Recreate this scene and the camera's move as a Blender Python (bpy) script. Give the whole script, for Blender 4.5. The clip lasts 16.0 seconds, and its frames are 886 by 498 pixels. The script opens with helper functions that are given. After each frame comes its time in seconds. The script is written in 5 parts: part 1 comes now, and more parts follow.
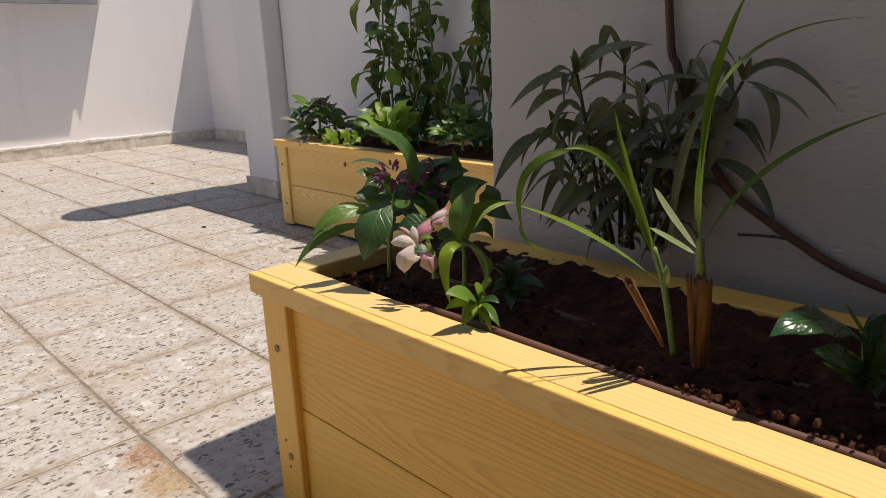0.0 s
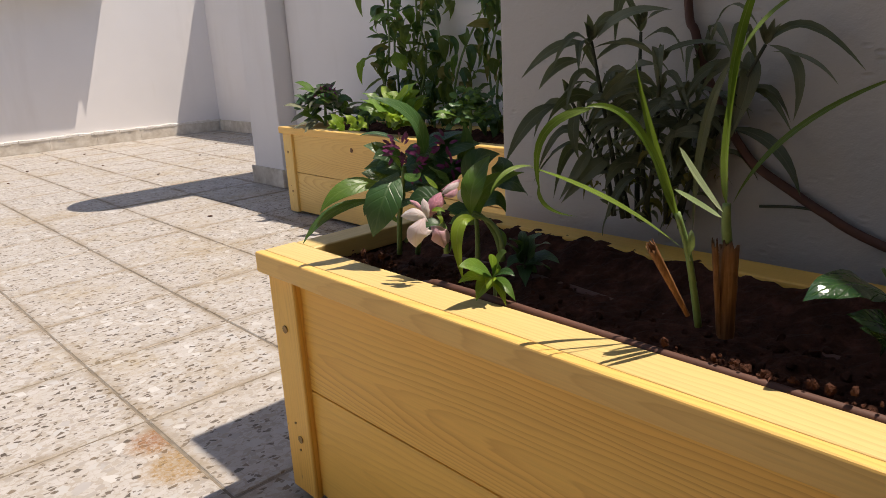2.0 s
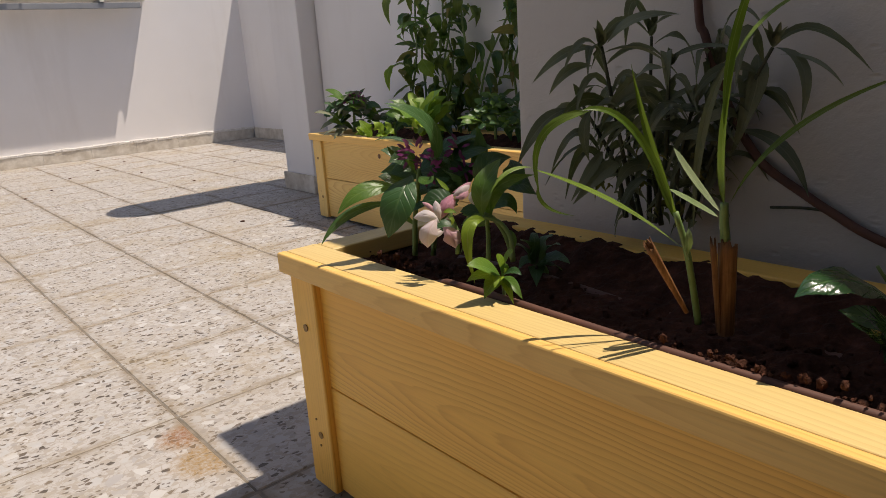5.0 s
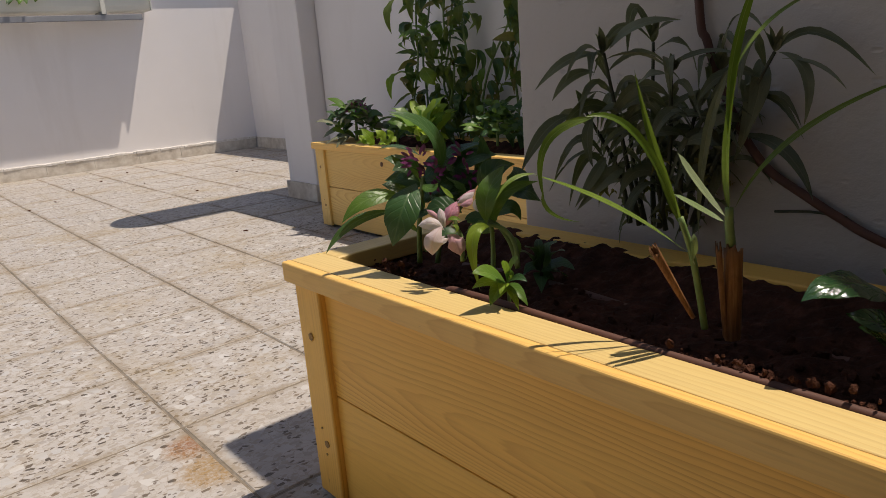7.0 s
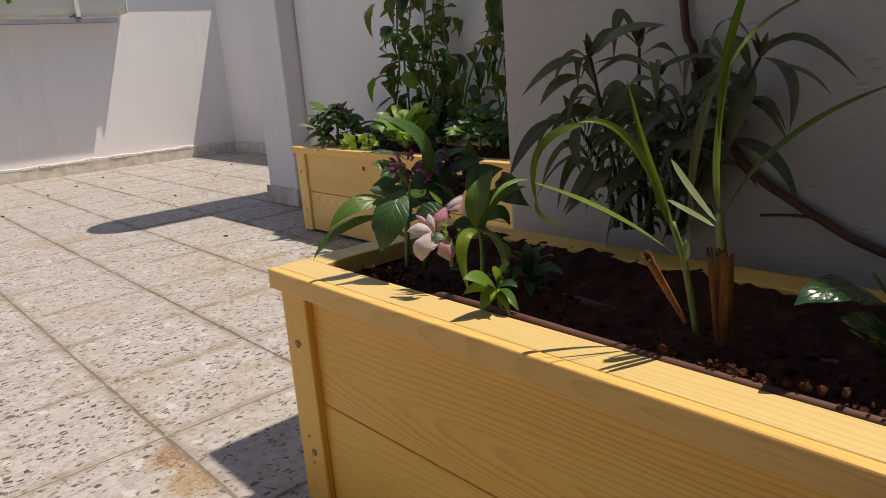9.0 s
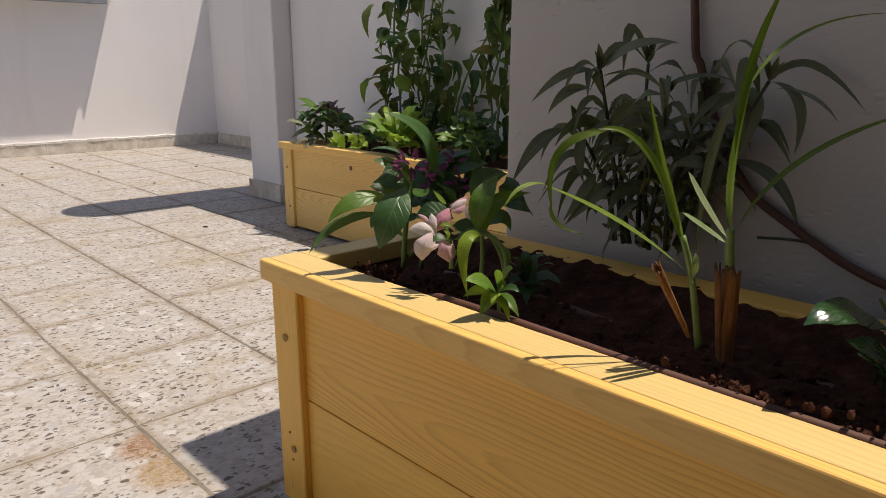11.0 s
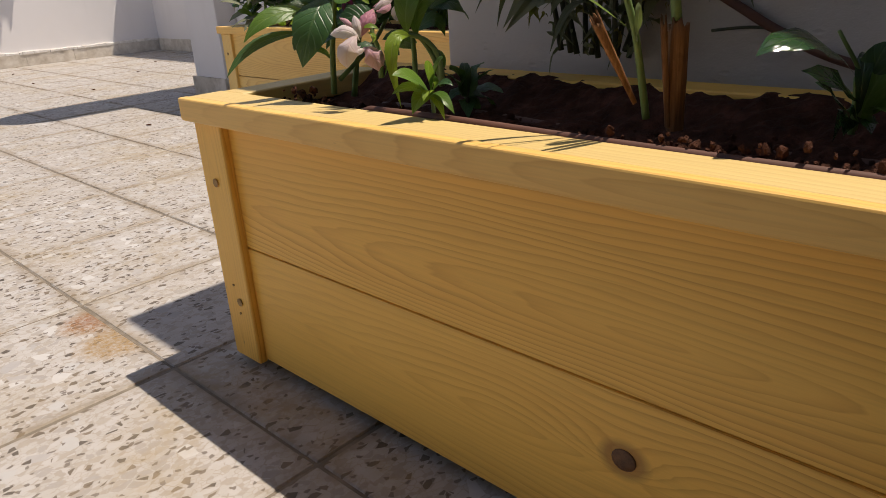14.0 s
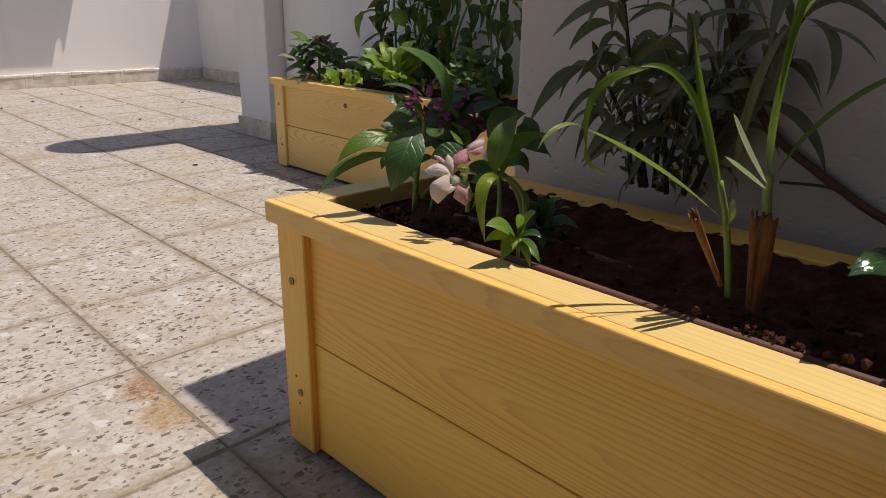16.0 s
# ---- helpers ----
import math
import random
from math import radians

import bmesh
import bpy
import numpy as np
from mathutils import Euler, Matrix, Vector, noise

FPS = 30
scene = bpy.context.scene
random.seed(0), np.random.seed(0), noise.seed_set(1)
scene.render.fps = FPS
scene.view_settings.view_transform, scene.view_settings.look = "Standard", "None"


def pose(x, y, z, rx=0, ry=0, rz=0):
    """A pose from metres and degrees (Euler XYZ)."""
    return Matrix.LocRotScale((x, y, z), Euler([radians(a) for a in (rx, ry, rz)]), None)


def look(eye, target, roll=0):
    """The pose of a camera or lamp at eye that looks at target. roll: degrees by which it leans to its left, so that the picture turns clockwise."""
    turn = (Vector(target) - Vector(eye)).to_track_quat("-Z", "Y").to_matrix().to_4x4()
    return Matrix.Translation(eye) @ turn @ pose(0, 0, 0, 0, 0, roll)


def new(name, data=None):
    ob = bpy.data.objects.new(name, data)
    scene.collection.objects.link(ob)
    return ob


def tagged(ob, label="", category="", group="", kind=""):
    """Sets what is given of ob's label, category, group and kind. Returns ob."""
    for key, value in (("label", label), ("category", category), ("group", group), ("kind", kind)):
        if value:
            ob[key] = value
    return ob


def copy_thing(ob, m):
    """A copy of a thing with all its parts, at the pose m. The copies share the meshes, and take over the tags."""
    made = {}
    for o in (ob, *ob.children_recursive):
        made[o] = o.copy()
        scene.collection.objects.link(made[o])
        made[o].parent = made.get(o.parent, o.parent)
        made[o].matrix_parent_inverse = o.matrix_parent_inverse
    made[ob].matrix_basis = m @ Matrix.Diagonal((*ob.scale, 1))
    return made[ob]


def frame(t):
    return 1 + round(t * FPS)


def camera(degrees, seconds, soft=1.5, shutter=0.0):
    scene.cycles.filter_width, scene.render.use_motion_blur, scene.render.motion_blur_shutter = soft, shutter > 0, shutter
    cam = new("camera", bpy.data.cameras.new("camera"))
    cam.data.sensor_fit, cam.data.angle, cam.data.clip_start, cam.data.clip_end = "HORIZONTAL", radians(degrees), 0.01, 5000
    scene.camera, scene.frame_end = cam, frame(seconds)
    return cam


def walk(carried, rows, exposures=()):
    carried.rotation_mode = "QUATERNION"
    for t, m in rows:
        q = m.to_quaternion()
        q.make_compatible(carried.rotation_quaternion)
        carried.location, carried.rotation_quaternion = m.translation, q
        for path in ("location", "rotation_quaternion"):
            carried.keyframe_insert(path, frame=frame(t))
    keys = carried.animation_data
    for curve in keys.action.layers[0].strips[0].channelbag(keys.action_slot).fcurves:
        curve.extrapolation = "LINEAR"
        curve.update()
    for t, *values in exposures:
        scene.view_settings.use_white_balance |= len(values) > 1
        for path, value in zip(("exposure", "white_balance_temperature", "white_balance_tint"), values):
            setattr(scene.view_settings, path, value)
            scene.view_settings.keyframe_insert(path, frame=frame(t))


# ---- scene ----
cam = camera(64.4, 16.0, soft=0.6)
PATH = [
    (0, (-0.342, -0.817, 0.596), (0.978, 0.584, 0.052), -2.2),
    (0.5, (-0.329, -0.802, 0.571), (0.99, 0.598, 0.022), -2.9),
    (1, (-0.332, -0.801, 0.572), (0.983, 0.598, 0.013), -2.3),
    (1.5, (-0.335, -0.799, 0.57), (0.976, 0.603, 0.008), -1.9),
    (2, (-0.335, -0.8, 0.572), (0.967, 0.61, 0.007), -2.9),
    (2.5, (-0.331, -0.8, 0.569), (0.951, 0.625, -0.005), -4.4),
    (3, (-0.33, -0.801, 0.568), (0.928, 0.63, -0.041), -5.2),
    (3.5, (-0.318, -0.815, 0.553), (0.926, 0.619, -0.078), -4.5),
    (4, (-0.326, -0.819, 0.561), (0.901, 0.622, -0.084), -3.1),
    (4.5, (-0.332, -0.832, 0.571), (0.902, 0.638, 0.007), -3.4),
    (7, (-0.336, -0.831, 0.572), (0.898, 0.653, 0.049), -4.3),
    (7.5, (-0.333, -0.829, 0.574), (0.927, 0.633, 0.048), -4.6),
    (8, (-0.333, -0.824, 0.575), (0.936, 0.63, 0.048), -4.5),
    (8.5, (-0.336, -0.823, 0.575), (0.937, 0.629, 0.054), -4.7),
    (11, (-0.358, -0.799, 0.566), (0.98, 0.601, 0.068), 0.1),
    (11.5, (-0.364, -0.792, 0.567), (0.964, 0.605, 0.036), -1.8),
    (12, (-0.377, -0.787, 0.573), (0.949, 0.609, 0.035), -0.6),
    (12.5, (-0.354, -0.786, 0.561), (0.987, 0.595, 0.018), -0.3),
    (13, (-0.332, -0.782, 0.551), (1.068, 0.535, -0.001), -0.3),
    (13.5, (-0.319, -0.799, 0.489), (1.06, 0.498, -0.155), -0.8),
    (14, (-0.321, -0.805, 0.46), (1.012, 0.486, -0.287), -3.4),
    (14.5, (-0.336, -0.814, 0.455), (0.945, 0.518, -0.311), -3.6),
    (15, (-0.338, -0.807, 0.491), (0.933, 0.536, -0.271), -2.3),
    (15.5, (-0.342, -0.788, 0.548), (0.957, 0.574, -0.128), -2.6),
    (16, (-0.362, -0.761, 0.562), (0.97, 0.577, -0.098), 0.9),
]
walk(cam, [(t, look(eye, target, roll)) for t, eye, target, roll in PATH],
     exposures=[(t, e, 7180, 14) for t, e in ((0, 0.54), (1, 0.63), (2.5, 0.65), (3.5, 0.58), (4.5, 0.48), (7, 0.26), (8.5, 0.30), (11, 0.44), (12.5, 0.28), (13, 0.31), (13.5, 0.40), (14.5, 0.52), (15, 0.46), (16, 0.30))])

# ---- world, sun, light ----
SUN_DIR = Vector((0.311, -0.214, 1.0)).normalized()          # towards the sun
world = bpy.data.worlds.new("sky")
scene.world = world
world.use_nodes = True
wn = world.node_tree.nodes
sky = wn.new("ShaderNodeTexSky")
sky.sky_type = "NISHITA"
sky.sun_disc = False
sky.sun_elevation = math.asin(SUN_DIR.z)
sky.sun_rotation = math.atan2(SUN_DIR.x, SUN_DIR.y)
world.node_tree.links.new(sky.outputs[0], wn["Background"].inputs[0])
wn["Background"].inputs[1].default_value = 0.080
sun = new("sun", bpy.data.lights.new("sun", "SUN"))
sun.data.energy, sun.data.angle, sun.data.color = 3.45, radians(0.53), (1.0, 0.95, 0.87)
sun.matrix_world = look(SUN_DIR * 20, (0, 0, 0))
scene.view_settings.exposure = 0.0


# ---- materials ----
class Nodes:
    """A small helper to write node trees."""

    def __init__(self, name):
        self.mat = bpy.data.materials.new(name)
        self.mat.use_nodes = True
        self.tree = self.mat.node_tree
        self.bsdf = self.tree.nodes["Principled BSDF"]

    def add(self, kind, values=(), operation="", data_type="", blend_type="", feature=""):
        n = self.tree.nodes.new(kind)
        if operation:
            n.operation = operation
        if data_type:
            n.data_type, n.blend_type = data_type, blend_type
        if feature:
            n.feature = feature
        for k, v in dict(values).items():
            self.put(n.inputs[k], v)
        return n

    def put(self, socket, v):
        if isinstance(v, bpy.types.NodeSocket):
            self.tree.links.new(v, socket)
        else:
            socket.default_value = v

    def set(self, **values):
        for k, v in values.items():
            self.put(self.bsdf.inputs[k.replace("_", " ")], v)

    def math(self, op, a, b=0.0, c=0.0):
        n = self.add("ShaderNodeMath", {0: a, 1: b, 2: c}, operation=op)
        return n.outputs[0]

    def mix(self, f, a, b, blend="MIX"):
        n = self.add("ShaderNodeMix", data_type="RGBA", blend_type=blend)
        for i, v in ((0, f), (6, a), (7, b)):
            self.put(n.inputs[i], v)
        return n.outputs[2]

    def ramp(self, f, stops, interpolation="LINEAR"):
        n = self.add("ShaderNodeValToRGB", {0: f})
        n.color_ramp.interpolation = interpolation
        while len(n.color_ramp.elements) < len(stops):
            n.color_ramp.elements.new(0.5)
        for e, (p, c) in zip(n.color_ramp.elements, stops):
            e.position = p
            e.color = (c, c, c, 1) if isinstance(c, (int, float)) else (*c, 1)
        return n.outputs[0]

    def noise(self, scale, detail=3.0, rough=0.55, vector=None, distortion=0.0):
        n = self.add("ShaderNodeTexNoise", {"Scale": scale, "Detail": detail, "Roughness": rough, "Distortion": distortion})
        if vector is not None:
            self.put(n.inputs["Vector"], vector)
        return n.outputs[0]

    def voronoi(self, scale, vector=None, feature="F1", rand=1.0, flat=False):
        n = self.add("ShaderNodeTexVoronoi", {"Scale": scale, "Randomness": rand}, feature=feature)
        n.voronoi_dimensions = "2D" if flat else "3D"
        if vector is not None:
            self.put(n.inputs["Vector"], vector)
        return n

    def position(self):
        return self.add("ShaderNodeNewGeometry").outputs["Position"]

    def local(self):
        return self.add("ShaderNodeTexCoord").outputs["Object"]

    def uv(self):
        return self.add("ShaderNodeTexCoord").outputs["UV"]

    def scaled(self, v, s, loc=(0, 0, 0)):
        return self.add("ShaderNodeMapping", {0: v, 1: loc, 3: s}).outputs[0]

    def split(self, v):
        return self.add("ShaderNodeSeparateXYZ", {0: v}).outputs

    def near(self, v, point, radius):
        """One at the point, falling to nothing at the radius."""
        d = self.add("ShaderNodeVectorMath", {0: v, 1: point}, operation="DISTANCE").outputs["Value"]
        return self.add("ShaderNodeMapRange", {0: d, 1: 0.0, 2: radius, 3: 1.0, 4: 0.0}).outputs[0]

    def bump(self, h, strength=0.3, distance=0.002):
        b = self.add("ShaderNodeBump", {"Height": h, "Strength": strength, "Distance": distance}).outputs[0]
        self.put(self.bsdf.inputs["Normal"], b)


def plaster(name, tint, relief, dents=0.0):
    m = Nodes(name)
    p = m.position()
    big = m.noise(1.3, 4, 0.6, p)
    fine = m.noise(60, 5, 0.65, p)
    streak = m.noise(1.0, 4, 0.6, m.scaled(p, (5, 5, 0.8)))
    c = m.mix(m.ramp(big, [(0.3, 0.0), (0.75, 1.0)]), tint, tuple(v * 0.93 for v in tint[:3]) + (1,))
    c = m.mix(m.math("MULTIPLY", m.ramp(streak, [(0.55, 0.0), (0.8, 1.0)]), 0.25), c, (0.55, 0.5, 0.46, 1))
    m.set(Base_Color=c, Roughness=0.9)
    h = m.math("ADD", m.math("MULTIPLY", fine, 0.6), m.noise(9, 3, 0.5, p))
    if dents:
        pits = m.ramp(m.voronoi(42, m.scaled(p, (1, 1.0, 2.2))).outputs["Distance"], [(0.08, 0.0), (0.3, 1.0)])
        keep = m.ramp(m.noise(14, 2, 0.5, p), [(0.5, 0.0), (0.62, 1.0)])
        h = m.math("SUBTRACT", h, m.math("MULTIPLY", m.math("MULTIPLY", m.math("SUBTRACT", 1.0, pits), keep), dents))
    m.bump(h, relief, 0.004)
    return m.mat


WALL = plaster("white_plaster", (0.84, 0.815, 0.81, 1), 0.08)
# Greyer than WALL: part of the near wall's shade is put into this tint.
WALL_ROUGH_DIM = plaster("shaded_trowelled_plaster", (0.60, 0.565, 0.53, 1), 1.0, 0.35)


# Dark render for the added unseen walls, lowered to cut bounced light.
BLOCKER = plaster("dark_blocker_render", (0.13, 0.118, 0.105, 1), 0.4)


def terrazzo():
    m = Nodes("terrazzo_tile")
    p = m.position()
    wob = m.add("ShaderNodeTexNoise", {"Vector": p, "Scale": 45.0, "Detail": 2.0}).outputs[1]
    warp = m.add("ShaderNodeVectorMath", {0: wob, 1: (0.006, 0.006, 0.0), 2: p}, operation="MULTIPLY_ADD")
    q = warp.outputs[0]
    def shards(scale, vector):
        """Random value of each shard and how far a point lies inside it."""
        return m.voronoi(scale, vector, flat=True).outputs["Color"], m.voronoi(scale, vector, "DISTANCE_TO_EDGE", flat=True).outputs["Distance"]

    chip_id, chip = shards(74, m.scaled(q, (1.0, 1.45, 1.0)))
    small_id, small = shards(150, m.scaled(q, (1.0, 1.3, 1.0), (0.31, 0.17, 0)))
    big_id, big = shards(40, m.scaled(q, (1.15, 1.0, 1.0), (0.73, 0.41, 0)))
    rnd, chip_hue, _ = m.split(chip_id)
    _, rnd2, small_hue = m.split(small_id)
    big_hue, _, rnd3 = m.split(big_id)
    cement = m.ramp(m.noise(18, 4, 0.6, p), [(0.3, (0.345, 0.300, 0.245)), (0.7, (0.470, 0.430, 0.385))])
    body = m.ramp(chip_hue, [(0.0, (0.504, 0.480, 0.450)), (0.3, (0.389, 0.341, 0.280)), (0.5, (0.560, 0.540, 0.525)), (0.8, (0.338, 0.313, 0.290))], "CONSTANT")
    fleck = m.ramp(small_hue, [(0.0, (0.518, 0.495, 0.465)), (0.35, (0.350, 0.305, 0.255)), (0.65, (0.570, 0.550, 0.540))], "CONSTANT")
    c = m.mix(m.ramp(small, [(0.05, 0.0), (0.10, 0.75)]), cement, fleck)
    c = m.mix(m.math("MULTIPLY", m.math("LESS_THAN", rnd, 0.55), m.ramp(chip, [(0.06, 0.0), (0.09, 0.85)])), c, body)
    c = m.mix(0.35, c, (0.44, 0.405, 0.365, 1))
    pale_tone = m.ramp(big_hue, [(0.0, (0.50, 0.49, 0.475)), (0.5, (0.585, 0.57, 0.545)), (0.8, (0.42, 0.40, 0.385))], "CONSTANT")
    pale = m.math("MULTIPLY", m.math("GREATER_THAN", rnd3, 0.80), m.ramp(big, [(0.13, 0.0), (0.16, 1.0)]))
    c = m.mix(m.math("MULTIPLY", pale, 0.9), c, pale_tone)
    dark = m.math("MULTIPLY", m.math("GREATER_THAN", rnd, 0.875), m.ramp(chip, [(0.15, 0.0), (0.18, 1.0)]))
    dark2 = m.math("MULTIPLY", m.math("GREATER_THAN", rnd2, 0.93), m.ramp(small, [(0.09, 0.0), (0.13, 1.0)]))
    dark_tone = m.ramp(chip_hue, [(0.0, (0.075, 0.058, 0.045)), (0.45, (0.13, 0.10, 0.075)), (0.75, (0.19, 0.145, 0.10))], "CONSTANT")
    c = m.mix(m.math("MULTIPLY", dark, 0.94), c, dark_tone)
    c = m.mix(m.math("MULTIPLY", dark2, 0.80), c, (0.12, 0.092, 0.07, 1))
    # ochre grime that has soaked in, in patches
    grime = m.ramp(m.noise(2.6, 5, 0.65, p), [(0.50, 0.0), (0.63, 1.0)])
    grain = m.ramp(m.noise(45, 4, 0.7, p), [(0.35, 0.15), (0.65, 1.0)])
    c = m.mix(m.math("MULTIPLY", m.math("MULTIPLY", grime, grain), 0.68), c, (0.36, 0.27, 0.14, 1))
    lx, ly, _ = m.split(m.local())
    lx, ly = m.math("FLOORED_MODULO", lx, 0.3), m.math("FLOORED_MODULO", ly, 0.3)
    rim = m.math("MINIMUM", m.math("MINIMUM", lx, m.math("SUBTRACT", 0.3, lx)), m.math("MINIMUM", ly, m.math("SUBTRACT", 0.300, ly)))
    dirt = m.math("MULTIPLY", m.ramp(rim, [(0.0, 1.0), (0.006, 0.75), (0.024, 0.0)]), m.ramp(m.noise(7, 5, 0.7, p), [(0.38, 0.0), (0.56, 1.0)]))
    c = m.mix(m.math("MULTIPLY", dirt, 0.75), c, (0.24, 0.175, 0.10, 1))
    px, _, _ = m.split(p)
    r1 = m.math("MAXIMUM", m.near(p, (-0.014, 0.225, 0), 0.062), m.near(p, (-0.014, 0.135, 0), 0.075))
    r1 = m.math("MULTIPLY", r1, m.ramp(px, [(0.0, 1.0), (0.004, 0.0)]))
    rust = m.ramp(m.math("MULTIPLY", r1, m.noise(60, 5, 0.75, p)), [(0.09, 0.0), (0.26, 1.0)])
    tone = m.mix(m.near(p, (-0.015, 0.235, 0), 0.07), (0.34, 0.21, 0.075, 1), (0.27, 0.095, 0.025, 1))
    c = m.mix(m.math("MULTIPLY", m.math("MULTIPLY", rust, m.ramp(m.noise(170, 3, 0.7, p), [(0.38, 0.3), (0.62, 1.0)])), 0.97), c, tone)
    each = m.add("ShaderNodeObjectInfo").outputs["Random"]
    c = m.mix(m.math("MULTIPLY", each, 0.14), c, (0.40, 0.34, 0.27, 1))
    c = m.mix(1.0, c, (0.895, 0.90, 0.92, 1), "MULTIPLY")
    m.set(Base_Color=c, Roughness=m.ramp(m.noise(25, 3, 0.6, p), [(0.3, 0.42), (0.7, 0.72)]), Specular_IOR_Level=0.35)
    m.bump(m.math("SUBTRACT", m.noise(120, 3, 0.6, p), m.math("MULTIPLY", m.math("ADD", dark, dark2), 1.5)), 0.35, 0.0012)
    return m.mat


TERRAZZO = terrazzo()


def plain(name, a, b, scale, rough, relief=0.2, distance=0.002, metal=0.0, spec=0.5):
    m = Nodes(name)
    p = m.position()
    n = m.noise(scale, 5, 0.65, p)
    m.set(Base_Color=m.ramp(n, [(0.3, a), (0.72, b)]), Roughness=rough, Metallic=metal, Specular_IOR_Level=spec)
    m.bump(m.noise(scale * 4, 4, 0.6, p), relief, distance)
    return m.mat


GROUT = plain("grout", (0.12, 0.10, 0.078), (0.29, 0.245, 0.19), 20, 0.95, 0.6, 0.003)
SKIRT = plain("skirting_stone", (0.46, 0.395, 0.315), (0.80, 0.75, 0.67), 12, 0.8, 0.4)
MORTAR = plain("old_mortar", (0.66, 0.62, 0.57), (0.86, 0.83, 0.79), 35, 0.95, 0.8, 0.006)


def pine(name, knot=None, tone=(1, 1, 1), contrast=0.95):
    """Varnished pine; the grain runs along the board's own y."""
    m = Nodes(name)
    tr, tg, tb = tone
    p = m.local()
    seed = m.math("MULTIPLY", m.add("ShaderNodeObjectInfo").outputs["Random"], 7.0)
    shift = m.add("ShaderNodeCombineXYZ", {0: seed, 1: m.math("MULTIPLY", seed, 3.0), 2: seed}).outputs[0]
    q = m.add("ShaderNodeVectorMath", {0: p, 1: shift}, operation="ADD").outputs[0]
    wide = m.noise(1.0, 2, 0.5, m.scaled(q, (9, 0.9, 9)))
    wobble = m.noise(1.0, 3, 0.6, m.scaled(q, (38, 6.0, 38)))
    x, y, z = m.split(p)
    # flame figure: the rings of a log cut at a slant
    each = m.math("FRACT", m.math("MULTIPLY", seed, 1.731))
    flat = m.math("ADD", m.math("ADD", z, x), m.math("MULTIPLY", m.math("SUBTRACT", each, 0.5), 0.07))
    deep = m.math("MULTIPLY", m.math("ADD", y, m.math("MULTIPLY", m.math("SUBTRACT", m.math("FRACT", seed), 0.4), 0.5)), 0.085)
    ring_at = m.math("SQRT", m.math("ADD", m.math("MULTIPLY", flat, flat), m.math("MULTIPLY", deep, deep)))
    phase = m.math("ADD", m.math("MULTIPLY", ring_at, 165.0), m.math("MULTIPLY", wide, 11.0))
    phase = m.math("ADD", phase, m.math("MULTIPLY", wobble, 1.5))
    if knot:
        phase = m.math("ADD", phase, m.math("MULTIPLY", m.math("POWER", m.near(m.scaled(p, (1, 0.55, 1)), (knot[0], knot[1] * 0.55, knot[2]), 0.075), 2.0), 5.5))
    ring = m.math("FRACT", phase)
    late = m.ramp(ring, [(0.0, 0.0), (0.5, 0.10), (0.80, 0.65), (0.92, 1.0), (1.0, 0.0)])
    strength = m.ramp(m.noise(1.0, 2, 0.5, m.scaled(q, (9, 0.8, 9))), [(0.38, 0.04), (0.68, 1.0)])
    base = m.ramp(wide, [(0.3, (0.90 * tr, 0.500 * tg, 0.092 * tb)), (0.7, (0.94 * tr, 0.575 * tg, 0.122 * tb))])
    c = m.mix(m.math("MULTIPLY", m.math("MULTIPLY", late, strength), contrast), base, (0.60 * tr, 0.245 * tg, 0.028 * tb, 1))
    fibre = m.noise(1.0, 4, 0.65, m.scaled(q, (420, 9, 420)))
    c = m.mix(m.math("MULTIPLY", m.ramp(fibre, [(0.45, 0.0), (0.8, 1.0)]), 0.22), c, (0.40 * tr, 0.22 * tg, 0.07 * tb, 1))
    flecks = m.voronoi(1.0, m.scaled(q, (150, 40, 150)))
    fleck = m.math("MULTIPLY", m.math("GREATER_THAN", m.split(flecks.outputs["Color"])[0], 0.965), m.ramp(flecks.outputs["Distance"], [(0.10, 1.0), (0.2, 0.0)]))
    c = m.mix(m.math("MULTIPLY", fleck, 0.6), c, (0.22, 0.11, 0.04, 1))
    if knot:
        halo = m.ramp(m.near(m.scaled(p, (1, 0.8, 1)), (knot[0], knot[1] * 0.8, knot[2]), 0.028), [(0.30, 0.0), (0.55, 1.0)])
        c = m.mix(m.math("MULTIPLY", halo, 0.65), c, (0.30, 0.13, 0.035, 1))
    m.set(Base_Color=c, Roughness=m.math("ADD", 0.34, m.math("MULTIPLY", fibre, 0.2)), Specular_IOR_Level=0.45)
    m.bump(m.math("ADD", m.math("MULTIPLY", late, 0.12), fibre), 0.2, 0.0008)
    return m.mat


PINE = pine("varnished_pine")
# The same pine, with the paleness of full sun put into its tone.
PINE_SUNLIT = pine("sunlit_pine", tone=(0.76, 0.94, 1.85), contrast=0.3)
PINE_DRY = pine("dry_pine", tone=(0.86, 0.99, 1.6), contrast=0.8)
# For the lip: part of that sunlit paleness put into the tone.
PINE_HALF_SUNLIT = pine("half_sunlit_pine", tone=(0.94, 0.99, 1.42), contrast=0.7)
PINE_KNOTTY = pine("knotty_pine", knot=(-0.009, -0.076, 0.0185))
SCREW_HOLE = plain("screw_hole", (0.22, 0.12, 0.04), (0.46, 0.28, 0.10), 300, 0.7)
KNOT = plain("pine_knot", (0.075, 0.032, 0.014), (0.20, 0.085, 0.03), 160, 0.5, 0.5, 0.001)


